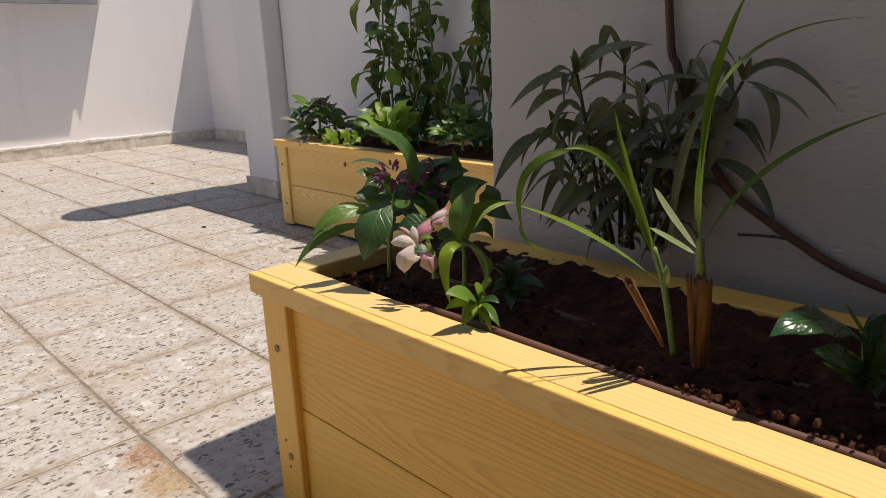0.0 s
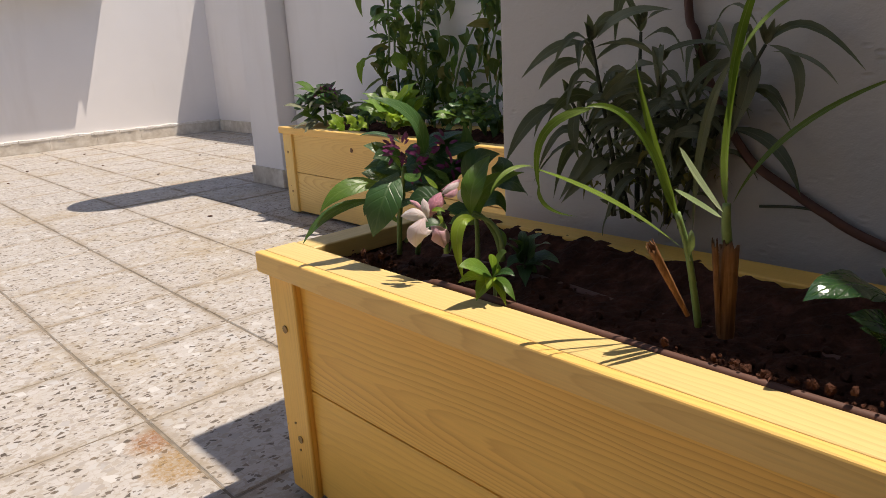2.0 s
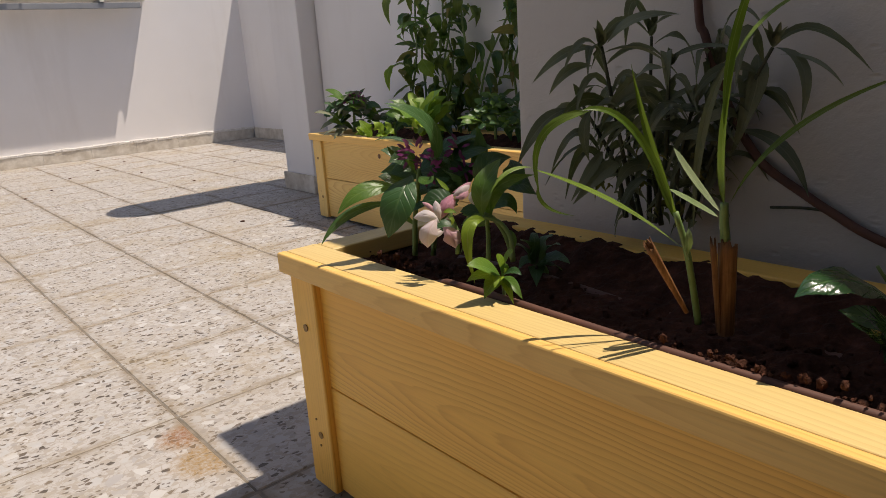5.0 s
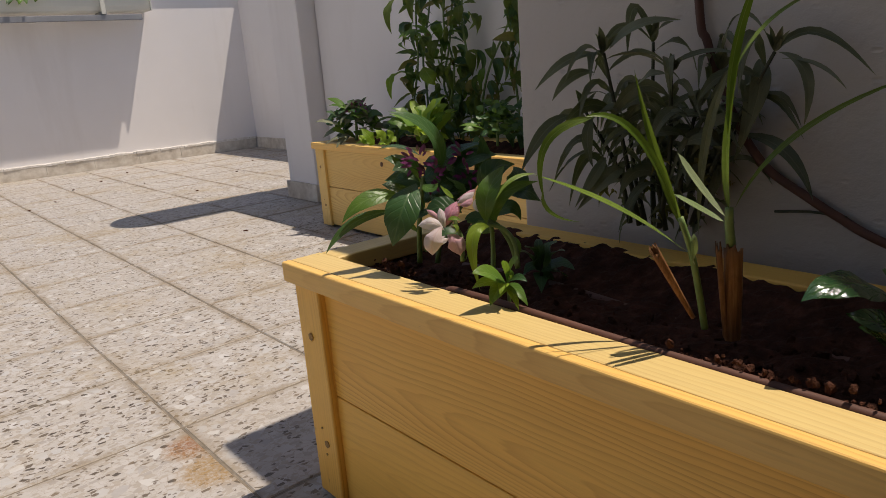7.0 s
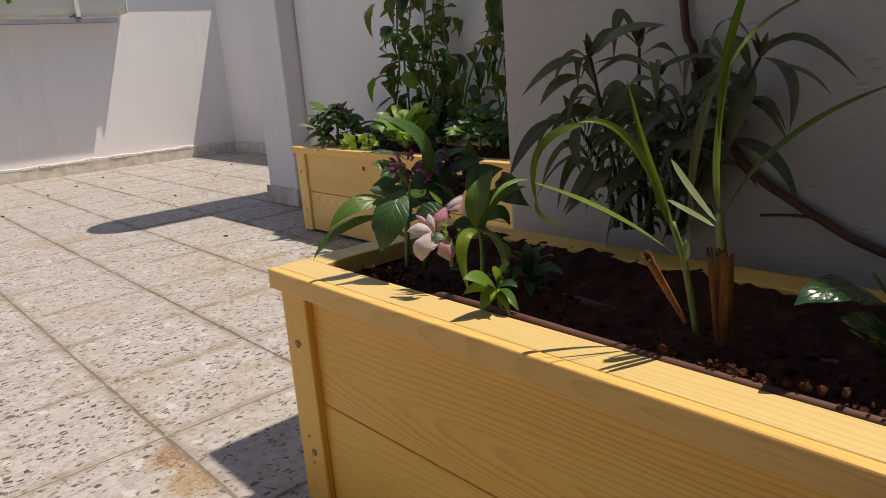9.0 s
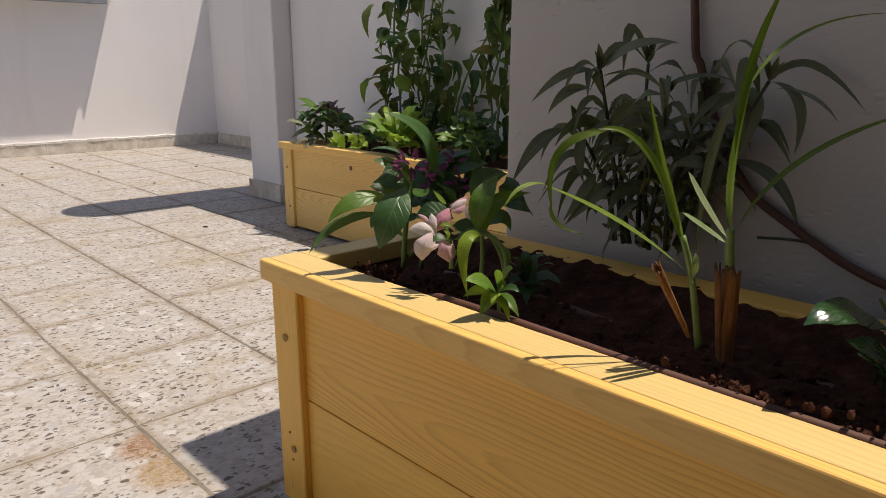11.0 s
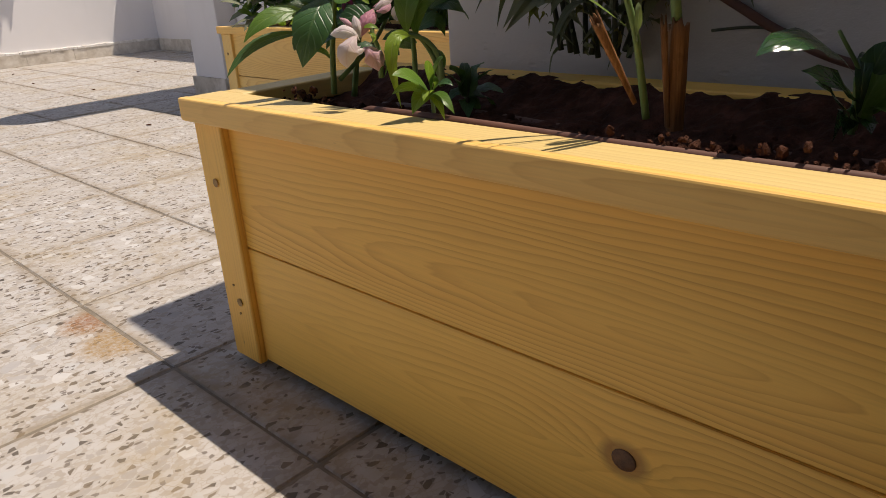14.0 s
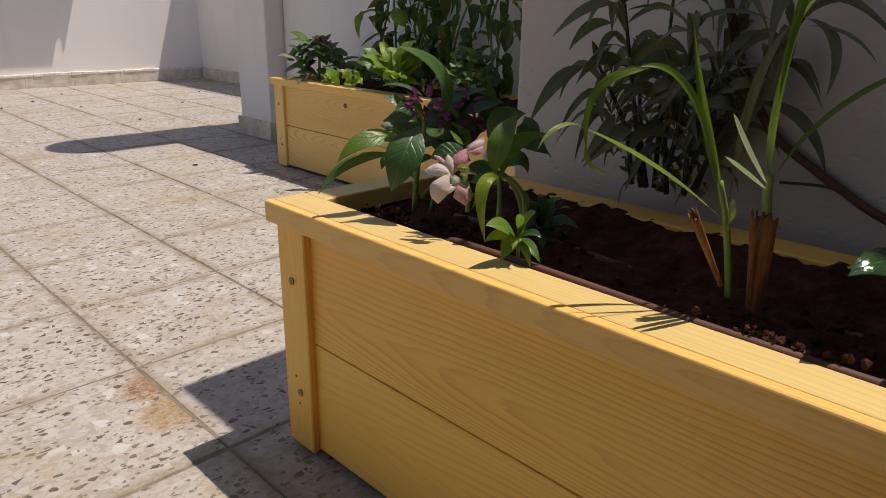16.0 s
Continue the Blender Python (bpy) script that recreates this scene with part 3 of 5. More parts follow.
# ---- soil ----
def soil(name, m, length, depth, seed, label, clods, heaps=()):
    bm = bmesh.new()
    nx, ny = 44, 170
    grid = []
    for i in range(nx + 1):
        row = []
        for j in range(ny + 1):
            x, y = 0.030 + (0.270 - 0.030) * i / nx, -0.024 - (length - 0.048) * j / ny
            z = depth + 0.007 * noise.noise((x * 9, y * 9, seed)) + 0.007 * noise.noise((x * 40, y * 40, seed)) + 0.004 * noise.noise((x * 110, y * 110, seed))
            z += 0.016 * math.exp(-((x - 0.03) / 0.03) ** 2)
            z += 0.027 * math.exp(-((x - 0.265) / 0.045) ** 2)
            row.append(bm.verts.new((x, y, z)))
        grid.append(row)
    for a, b in zip(grid, grid[1:]):
        for j in range(ny):
            bm.faces.new((a[j], a[j + 1], b[j + 1], b[j]))
    rnd = random.Random(seed)
    for k in range(clods):
        x, y = rnd.uniform(0.035, 0.262), rnd.uniform(-length + 0.03, -0.03)
        rise = 0.0
        if k % 9 < 4:
            x, y = 0.05 + rnd.random() ** 2 * 0.06, rnd.uniform(-0.80, -0.05)
        r = 0.0014 + 0.0052 * rnd.random() ** 3
        for at, spread, share in heaps:
            if rnd.random() < share:
                x, y = 0.053 + 0.030 * rnd.random(), at + rnd.gauss(0, spread)
                r = 0.0016 + 0.0045 * rnd.random() ** 2
                rise = 0.026 * (1 - (x - 0.053) / 0.034) * rnd.random()
        z = depth + 0.007 * noise.noise((x * 9, y * 9, seed)) + 0.007 * noise.noise((x * 40, y * 40, seed)) + rise + r * 0.35 + 0.016 * math.exp(-((x - 0.03) / 0.03) ** 2)
        g = bmesh.ops.create_icosphere(bm, subdivisions=1, radius=r, matrix=Matrix.Translation((x, y, z)) @ Euler((rnd.random() * 6, rnd.random() * 6, 0)).to_matrix().to_4x4() @ Matrix.Diagonal((1, rnd.uniform(0.6, 1), rnd.uniform(0.55, 0.9), 1)))
        for v in g["verts"]:
            v.co += Vector((rnd.uniform(-1, 1), rnd.uniform(-1, 1), rnd.uniform(-1, 1))) * r * 0.22
    ob = ident(bm, name, SOIL)
    ob.matrix_world = m
    return tagged(ob, label, "soil", kind="stuff")


soil("soil", BOX_A, 0.95, 0.311, 3, "crumbly red-brown soil filling the planter", 2200, ((-0.560, 0.028, 0.22), (-0.655, 0.020, 0.07), (-0.135, 0.02, 0.05), (-0.50, 0.02, 0.04)))
soil("soil", BOX_B, 1.33, 0.277, 8, "red-brown soil filling the second planter", 500)

# ---- pipes ----
bm = bmesh.new()
tube(bm, smooth_line([(0.434, -0.352, 1.37), (0.434, -0.374, 0.80), (0.434, -0.389, 0.603), (0.434, -0.399, 0.569), (0.434, -0.416, 0.522),
                      (0.434, -0.440, 0.474), (0.434, -0.461, 0.443), (0.434, -0.481, 0.423), (0.434, -0.518, 0.401), (0.434, -0.550, 0.383), (0.434, -0.608, 0.357), (0.434, -0.80, 0.30), (0.43, -1.05, 0.14), (0.43, -1.2, 0.01)], 6), 0.0048, 12)
tagged(ident(bm, "irrigation_hose", HOSE, smooth=True), "brown plastic irrigation hose running down the wall", "hose")
bm = bmesh.new()
tube(bm, [BOX_A @ Vector((0.0512 + 0.0012 * math.sin(i * 0.9), -0.20 - i * 0.05, 0.3362 + 0.0012 * math.sin(i * 0.55) - (0.014 if i < 1 else 0))) for i in range(15)], 0.0041, 10)
tagged(ident(bm, "drip_pipe", HOSE, smooth=True), "brown drip pipe lying along the planter rim", "hose")
bm = bmesh.new()
tube(bm, [BOX_A @ Vector((0.185 + 0.004 * math.sin(i * 0.8), -0.12 - i * 0.05, 0.3065 + 0.003 * math.sin(i * 0.6))) for i in range(16)], 0.0052, 10)
tagged(ident(bm, "drip_pipe", HOSE, smooth=True), "brown drip pipe half sunk in the soil", "hose")
bm = bmesh.new()
tube(bm, smooth_line([(0.434, -0.485, 0.381), (0.434, -0.524, 0.385), (0.434, -0.559, 0.383)], 5), 0.0016, 6)
tagged(ident(bm, "twig", STEM_DARK, smooth=True), "thin dry twig caught behind the hose", "twig")

# ---- trough on the end wall ----
trough = tagged(empty("wall_trough", FAR), "white plastic flower trough on a grey steel rail", "trough")
bm = bmesh.new()
prof = [(-0.001, 1.025), (-0.135, 1.025), (-0.147, 1.035), (-0.155, 1.06), (-0.16, 1.13), (-0.17, 1.135), (-0.17, 1.15), (-0.155, 1.152), (-0.15, 1.14), (-0.001, 1.14)]
ends = [[bm.verts.new((x, y, z)) for y, z in prof] for x in (-3.4, -0.70)]
for i in range(len(prof)):
    j = (i + 1) % len(prof)
    bm.faces.new((ends[0][i], ends[0][j], ends[1][j], ends[1][i]))
bm.faces.new(ends[0][::-1]), bm.faces.new(ends[1])
part("trough_body", bm, TROUGH, trough)
box("rail", TROUGH_BAR, (-3.4, -0.765, -0.172, -0.140, 0.968, 1.004), trough, 0.004, "grey steel rail")
for x in (-1.95, -1.02):
    box("bracket", TROUGH_BAR, (x, x + 0.03, -0.178, -0.001, 1.005, 1.0245), trough, 0.002)
    box("clip", TROUGH, (x, x + 0.028, -0.179, -0.1605, 1.006, 1.14), trough, 0.003)
box("end_cap", TROUGH, (-0.699, -0.688, -0.165, -0.004, 1.027, 1.145), trough, 0.004)

trail = tagged(empty("trailing_plant", FAR @ pose(-1.42, -0.12, 1.10)), "small trailing green plant hanging over the trough", "plant")
for _ in range(26):
    p = Vector((random.uniform(-0.10, 0.06), random.uniform(-0.05, 0.0), random.uniform(0.0, 0.06)))
    q = p + Vector((random.uniform(-0.05, 0.05), random.uniform(-0.05, 0.0), random.uniform(-0.06, 0.02)))
    leaf(trail, random.choice((LEAF_MID, LEAF_DEEP)), p, (p + q) / 2 + Vector((0, -0.01, 0.02)), q, random.uniform(0.02, 0.04), facing=(-0.2, -0.8, 0.5), segs=5)

# ---- litter on the floor ----
bm = bmesh.new()
bmesh.ops.create_icosphere(bm, subdivisions=1, radius=0.008, matrix=Matrix.Diagonal((1.3, 0.8, 0.35, 1)))
for v in bm.verts:
    v.co += Vector((random.uniform(-1, 1), random.uniform(-1, 1), random.uniform(-0.3, 0.3))) * 0.002
crumb = tagged(ident(bm, "dry_leaf", SOIL), "small dry dark leaf crumb on the floor", "litter", group="litter on the floor")
crumb.location = (0.82, 3.73, 0.003)
for x, y in ((0.62, 3.55), (1.05, 3.98), (0.45, 3.2), (1.02, 2.75), (0.30, 3.05), (1.45, 3.2), (0.75, 1.62), (0.95, 3.35), (1.75, 3.6)):
    copy_thing(crumb, pose(x, y, 0.003, 0, 0, random.uniform(0, 360)))


# ---- growth ----
ACROSS, AWAY = Vector((0.727, -0.686, 0)), Vector((0.686, 0.727, 0))


def off(r, u, d):
    """An offset across, up and away, in metres."""
    return ACROSS * r + Vector((0, 0, u)) + AWAY * d


def any_facing():
    return (random.uniform(-0.7, 0.2), random.uniform(-0.75, 0.1), random.uniform(0.35, 1.0))


def star_flowers(plant, c, n, radius, size):
    """A tuft of small pointed petals."""
    for _ in range(n):
        a, r = random.uniform(0, 6.28), radius * random.random() ** 0.6
        b = a + random.uniform(-0.5, 0.5)
        p = off(*c) + off(r * math.cos(a), r * math.sin(a), random.uniform(-0.012, 0.012))
        s = size * random.uniform(0.8, 1.3)
        q = p + off(s * math.cos(b), s * math.sin(b), random.uniform(-0.006, 0.0))
        leaf(plant, PETAL_PURPLE, p, (p + q) / 2 + off(0, 0.001, -0.003), q, s * 0.36, name="petal", facing=(-0.6, -0.65, 0.45), segs=4, tip=0.6)


def clump(plant, c, n, length, width, mats, rise=1.0, wave=0.1):
    """Leaves that spread from one heart."""
    for _ in range(n):
        p = off(*c) + off(random.uniform(-0.018, 0.018), random.uniform(-0.03, 0.02), random.uniform(-0.03, 0.03))
        a, s = random.uniform(0, 6.28), random.uniform(*length)
        up = random.uniform(0.05, 0.75) * rise
        q = p + off(s * math.cos(a) * 0.9, s * up * 0.8, s * math.sin(a) * 0.7)
        leaf(plant, random.choice(mats), p, (p + q) / 2 + Vector((0, 0, s * 0.28)), q, random.uniform(*width), facing=any_facing(), wave=wave, segs=6, belly=0.5)


def bush(plant, c, half, n, length, width, mats):
    """A dense cushion of small leaves."""
    for _ in range(n):
        a, b, r = random.uniform(0, 6.28), random.uniform(-0.5, 1.5), random.random() ** 0.35
        p = off(*c) + off(half[0] * r * math.cos(a) * math.cos(b), half[1] * r * math.sin(b), half[2] * r * math.sin(a) * math.cos(b))
        s, e = random.uniform(*length), random.uniform(0, 6.28)
        q = p + off(s * math.cos(e), s * random.uniform(-0.5, 0.6), s * math.sin(e) * 0.7)
        leaf(plant, random.choice(mats), p, (p + q) / 2 + Vector((0, 0, s * 0.25)), q, random.uniform(*width), facing=any_facing(), wave=0.07, segs=6)


def sage_growth(plant, stems):
    """Woody stems with a tuft of young leaves at each head and long arching leaves below it."""
    for foot, head in stems:
        f, h = off(*foot), off(*head)
        stem(plant, STEM_DARK, [f, f * 0.6 + h * 0.4 + off(random.uniform(-0.008, 0.008), 0.01, 0), h], 0.0034, 0.0018)
        for _ in range(11):
            k = random.uniform(0.0, 0.75) ** 1.2
            p = h.lerp(f, k)
            a = random.uniform(-0.4, 3.5)
            s = random.uniform(0.045, 0.095) * (1 - 0.25 * k)
            m = p + off(s * 0.5 * math.cos(a), s * 0.36 * math.sin(a) + 0.010, random.uniform(-0.03, 0.01))
            q = p + off(s * 0.95 * math.cos(a), s * 0.45 * math.sin(a) - s * random.uniform(0.1, 0.6), random.uniform(-0.055, 0.025))
            leaf(plant, LEAF_SAGE, p, 2 * m - (p + q) / 2, q, random.uniform(0.009, 0.017), facing=any_facing(), fold=random.uniform(0.2, 0.6), wave=0.12, segs=10, twist=random.uniform(-0.8, 0.8))
        for _ in range(8):
            a, s = random.uniform(0.9, 2.2), random.uniform(0.010, 0.030)
            q = h + off(s * math.cos(a), s * math.sin(a), -0.012)
            leaf(plant, LEAF_SAGE, h, (h + q) / 2 + off(0, 0.004, 0), q, random.uniform(0.004, 0.009), facing=(-0.6, -0.65, 0.45), fold=0.5, segs=6)
        for _ in range(7):
            # withered, curled leaves low on the stem
            p = f.lerp(h, random.uniform(0.02, 0.55)) + off(random.uniform(-0.02, 0.02), 0, random.uniform(-0.02, 0.02))
            s = random.uniform(0.015, 0.045)
            q = p + off(random.uniform(-0.8, 0.8) * s, -random.uniform(0.1, 0.8) * s, random.uniform(-0.02, 0.02))
            leaf(plant, random.choice((LEAF_SAGE, LEAF_DRY, LEAF_SAGE)), p, (p + q) / 2 + off(random.uniform(-0.6, 0.6) * s, 0.5 * s, 0), q, random.uniform(0.004, 0.011), facing=any_facing(), wave=0.4, segs=8, twist=random.uniform(-3, 3), fold=0.7)


def climbing(plant, lines):
    """Thin stems up the wall with leaves that hang limp from them."""
    for line in lines:
        d = random.uniform(-0.05, 0.02)
        place = [off(r, u, d - 1.06 * r) for r, u in line]
        pts = smooth_line(place, 6)
        stem(plant, STEM, place, 0.0042, 0.0028)
        for _ in range(46):
            p = pts[random.randrange(3, len(pts))]
            side, s = random.choice((-1, 1)), random.uniform(0.035, 0.085)
            x = side * random.uniform(0.008, 0.05)
            wood = random.choice((LEAF_BEAN, LEAF_BEAN, LEAF_BEAN, LEAF_BEAN, LEAF_BEAN, LEAF_DEEP, LEAF_DEEP, LEAF_MID, LEAF_DRY))
            turn = random.uniform(-0.9, 0.9)
            if random.random() < 0.75:
                a, m, q = off(x * 0.5, 0, -0.01), off(x, -s * 0.35, random.uniform(-0.06, -0.01)), off(x * random.uniform(0.3, 1.2), -s, random.uniform(-0.05, 0.02))
                leaf(plant, wood, p + a, p + 2 * m - (a + q) / 2, p + q, random.uniform(0.014, 0.040), facing=(random.uniform(-0.9, 0.2), random.uniform(-0.9, 0.2), random.uniform(0.0, 0.5)), wave=0.16, segs=8, belly=random.uniform(0.3, 0.5), twist=turn, fold=random.uniform(0.1, 0.8))
            else:
                q = off(x * 1.8, -s * random.uniform(-0.3, 0.6), random.uniform(-0.07, -0.02))
                leaf(plant, wood, p, p + q / 2 + Vector((0, 0, 0.012)), p + q, random.uniform(0.012, 0.032), facing=any_facing(), wave=0.15, segs=7, twist=turn, fold=0.5)

# ---- plants ----

cane = at_plant("reed_plant", 0.176, -0.572, 0.329, 1.051, "cut-back reed with long green blades and a brown stump", "plant")
# brown stump, its dry sheath and the green shoots
ragged(cane, (0.000, -0.000, 0.007), (0.000, -0.000, 0.080), 0.0060, 0.0064, "stump", "dry split brown cane stump")
ragged(cane, (-0.005, 0.002, 0.010), (-0.010, 0.005, 0.083), 0.0026, 0.0032, "sheath", "dry brown sheath", (0.5, 3.4))
stem(cane, STEM, [(-0.001, 0.001, 0.082), (-0.002, 0.002, 0.098), (-0.002, 0.002, 0.111)], 0.0038, 0.0030, name="stem")
leaf(cane, BLADE, (-0.002, 0.002, 0.109), (-0.008, 0.008, 0.165), (0.007, -0.007, 0.251), 0.006, name="blade", facing=(-0.9, 0.1, 0.2), fold=0.5, segs=14, belly=0.3)
leaf(cane, BLADE, (-0.002, 0.002, 0.152), (-0.008, 0.007, 0.227), (0.018, -0.017, 0.288), 0.007, name="blade", facing=(-0.5, -0.8, 0.2), fold=0.5, segs=14, belly=0.5)
leaf(cane, BLADE, (0.009, 0.005, 0.207), (0.043, -0.007, 0.273), (0.163, -0.071, 0.259), 0.004, name="blade", facing=(0, -0.3, 1), fold=0.4, segs=14, belly=0.4)
leaf(cane, BLADE, (0.001, -0.001, 0.111), (0.038, -0.015, 0.174), (0.160, -0.082, 0.192), 0.005, name="blade", facing=(-0.2, -0.4, 0.9), fold=0.4, segs=14, belly=0.5)
leaf(cane, BLADE_PALE, (-0.013, -0.001, 0.107), (-0.037, 0.008, 0.135), (-0.055, 0.011, 0.160), 0.008, name="blade", facing=(-0.42, -0.47, 0.78), fold=0.3, belly=0.55, tip=0.4)
leaf(cane, BLADE_PALE, (-0.019, -0.003, 0.105), (-0.041, 0.004, 0.120), (-0.062, 0.010, 0.133), 0.006, name="blade", facing=(-0.42, -0.47, 0.78), fold=0.3, belly=0.5, tip=0.4)
stem(cane, STEM, [(-0.015, 0.014, 0.017), (-0.018, 0.017, 0.047), (-0.022, 0.021, 0.080), (-0.028, 0.026, 0.107)], 0.0029, 0.0024, name="shoot")
leaf(cane, BLADE, (-0.026, 0.025, 0.098), (-0.042, 0.039, 0.154), (-0.050, 0.047, 0.216), 0.007, name="blade", facing=(-0.7, -0.4, 0.3), fold=0.5, segs=14, belly=0.35)
leaf(cane, BLADE, (-0.029, 0.027, 0.107), (-0.056, 0.039, 0.196), (-0.092, 0.059, 0.189), 0.006, name="blade", facing=(-0.6, -0.6, 0.5), fold=0.4, segs=12, belly=0.42, tip=0.5)
leaf(cane, BLADE, (-0.087, 0.055, 0.188), (-0.122, 0.088, 0.186), (-0.114, 0.080, 0.133), 0.006, name="blade", facing=(-0.6, -0.6, 0.4), fold=0.3, segs=10, belly=0.3, tip=0.6)
leaf(cane, BLADE, (-0.115, 0.081, 0.139), (-0.116, 0.082, 0.120), (-0.095, 0.063, 0.115), 0.003, name="blade", facing=(-0.6, -0.6, 0.4), fold=0.3, segs=8, belly=0.3)
leaf(cane, BLADE_PALE, (-0.021, 0.020, 0.069), (-0.034, 0.011, 0.085), (-0.030, 0.014, 0.097), 0.006, name="blade", facing=(-0.42, -0.47, 0.78), fold=0.3, tip=0.4)
leaf(cane, BLADE, (-0.023, 0.022, 0.078), (-0.037, 0.070, 0.118), (-0.112, 0.092, 0.151), 0.006, name="blade", facing=(-0.3, -0.4, 0.9), fold=0.3, segs=12, belly=0.6)
leaf(cane, BLADE, (-0.110, 0.090, 0.151), (-0.132, 0.097, 0.156), (-0.146, 0.097, 0.138), 0.004, name="blade", facing=(-0.3, -0.4, 0.9), fold=0.3, segs=8, belly=0.4)
leaf(cane, LEAF_SAGE, (0.009, 0.033, 0.083), (0.009, 0.033, 0.180), (0.029, 0.013, 0.213), 0.007, name="blade", facing=(-0.42, -0.47, 0.78), fold=0.4, segs=12, belly=0.5)
ragged(cane, (-0.030, 0.015, 0.031), (-0.059, 0.029, 0.090), 0.0017, 0.0034, "stalk", "snapped dry brown stalk")

pink = at_plant("flowering_balsam", 0.113, -0.264, 0.314, 1.032, "flowering plant with pale pink double bloom and soft green leaves", "plant")
leaf(pink, PETAL, (0.008, -0.025, 0.083), (-0.006, -0.027, 0.100), (-0.010, -0.006, 0.090), 0.013, name="petal", facing=(-0.55, -0.6, 0.5), fold=-0.25, belly=0.6, wave=0.12, tip=0.55, segs=10)
leaf(pink, PETAL, (0.005, -0.025, 0.088), (-0.019, -0.033, 0.083), (-0.009, -0.023, 0.061), 0.020, name="petal", facing=(-0.55, -0.6, 0.5), fold=-0.25, belly=0.6, wave=0.12, tip=0.55, segs=10)
leaf(pink, PETAL, (0.012, -0.022, 0.084), (0.007, -0.024, 0.096), (0.013, -0.015, 0.104), 0.008, name="petal", facing=(-0.55, -0.6, 0.5), fold=-0.25, belly=0.6, wave=0.12, tip=0.55, segs=10)
leaf(pink, PETAL_PINK, (0.012, -0.018, 0.089), (0.006, -0.016, 0.100), (0.004, -0.005, 0.103), 0.005, name="petal", facing=(-0.55, -0.6, 0.5), fold=-0.25, belly=0.6, wave=0.12, tip=0.55, segs=10)
leaf(pink, PETAL, (0.004, -0.030, 0.079), (-0.014, -0.027, 0.075), (0.006, -0.033, 0.076), 0.009, name="petal", facing=(-0.55, -0.6, 0.5), fold=-0.25, belly=0.6, wave=0.12, tip=0.55, segs=10)
leaf(pink, PETAL_PINK, (0.015, -0.020, 0.076), (0.015, -0.036, 0.074), (0.020, -0.032, 0.054), 0.019, name="petal", facing=(-0.55, -0.6, 0.5), fold=-0.25, belly=0.6, wave=0.12, tip=0.55, segs=10)
leaf(pink, PETAL_PINK, (0.015, -0.019, 0.085), (0.009, -0.030, 0.098), (0.030, -0.023, 0.108), 0.014, name="petal", facing=(-0.55, -0.6, 0.5), fold=-0.25, belly=0.6, wave=0.12, tip=0.55, segs=10)
leaf(pink, PETAL_PINK, (0.016, -0.024, 0.089), (0.017, -0.031, 0.100), (0.028, -0.028, 0.104), 0.009, name="petal", facing=(-0.55, -0.6, 0.5), fold=-0.25, belly=0.6, wave=0.12, tip=0.55, segs=10)
leaf(pink, PETAL, (0.027, -0.026, 0.107), (0.029, -0.036, 0.113), (0.043, -0.036, 0.116), 0.008, name="petal", facing=(-0.55, -0.6, 0.5), fold=-0.25, belly=0.6, wave=0.12, tip=0.55, segs=10)
leaf(pink, PETAL_PINK, (0.030, -0.022, 0.109), (0.035, -0.033, 0.114), (0.047, -0.034, 0.118), 0.006, name="petal", facing=(-0.55, -0.6, 0.5), fold=-0.25, belly=0.6, wave=0.12, tip=0.55, segs=10)
leaf(pink, PETAL_PINK, (0.027, -0.029, 0.106), (0.027, -0.040, 0.106), (0.039, -0.037, 0.111), 0.007, name="petal", facing=(-0.55, -0.6, 0.5), fold=-0.25, belly=0.6, wave=0.12, tip=0.55, segs=10)
leaf(pink, PETAL, (0.045, -0.038, 0.095), (0.040, -0.036, 0.102), (0.048, -0.035, 0.109), 0.007, name="petal", facing=(-0.55, -0.6, 0.5), fold=-0.25, belly=0.6, wave=0.12, tip=0.55, segs=10)
leaf(pink, LEAF_LIME, (0.026, -0.023, 0.112), (0.022, -0.018, 0.118), (0.019, -0.012, 0.126), 0.005, name="bud", facing=(-0.45, -0.6, 0.65), fold=0.3, segs=10)
leaf(pink, LEAF_LIME, (0.011, -0.028, 0.093), (0.017, -0.032, 0.097), (0.021, -0.037, 0.091), 0.005, facing=(-0.45, -0.6, 0.65), fold=0.3, segs=10)
leaf(pink, LEAF_LIME, (0.013, -0.031, 0.089), (0.019, -0.038, 0.086), (0.013, -0.035, 0.080), 0.004, facing=(-0.45, -0.6, 0.65), fold=0.3, segs=10)
leaf(pink, LEAF_MID, (0.051, -0.042, 0.082), (0.027, -0.060, 0.120), (0.080, -0.045, 0.137), 0.023, facing=(-0.8, -0.45, 0.3), fold=0.35, segs=12, belly=0.5)
leaf(pink, LEAF_DEEP, (0.076, -0.015, 0.104), (0.059, -0.038, 0.145), (0.109, -0.032, 0.132), 0.026, facing=(-0.45, -0.6, 0.65), fold=0.3, segs=10)
leaf(pink, LEAF_MID, (0.064, -0.041, 0.079), (0.032, -0.062, 0.125), (0.108, -0.064, 0.116), 0.017, facing=(-0.5, -0.75, 0.4), fold=0.4, segs=12)
leaf(pink, LEAF_DEEP, (0.097, -0.028, 0.100), (0.103, -0.052, 0.121), (0.110, -0.028, 0.129), 0.024, facing=(-0.45, -0.6, 0.65), fold=0.3, segs=10)
leaf(pink, LEAF_DEEP, (0.104, -0.027, 0.100), (0.095, -0.066, 0.117), (0.126, -0.052, 0.086), 0.027, facing=(-0.3, -0.4, 0.85), fold=0.2, segs=10)
leaf(pink, LEAF_DEEP, (0.078, -0.025, 0.081), (0.086, -0.050, 0.105), (0.098, -0.045, 0.074), 0.017, facing=(-0.45, -0.6, 0.65), fold=0.3, segs=10)
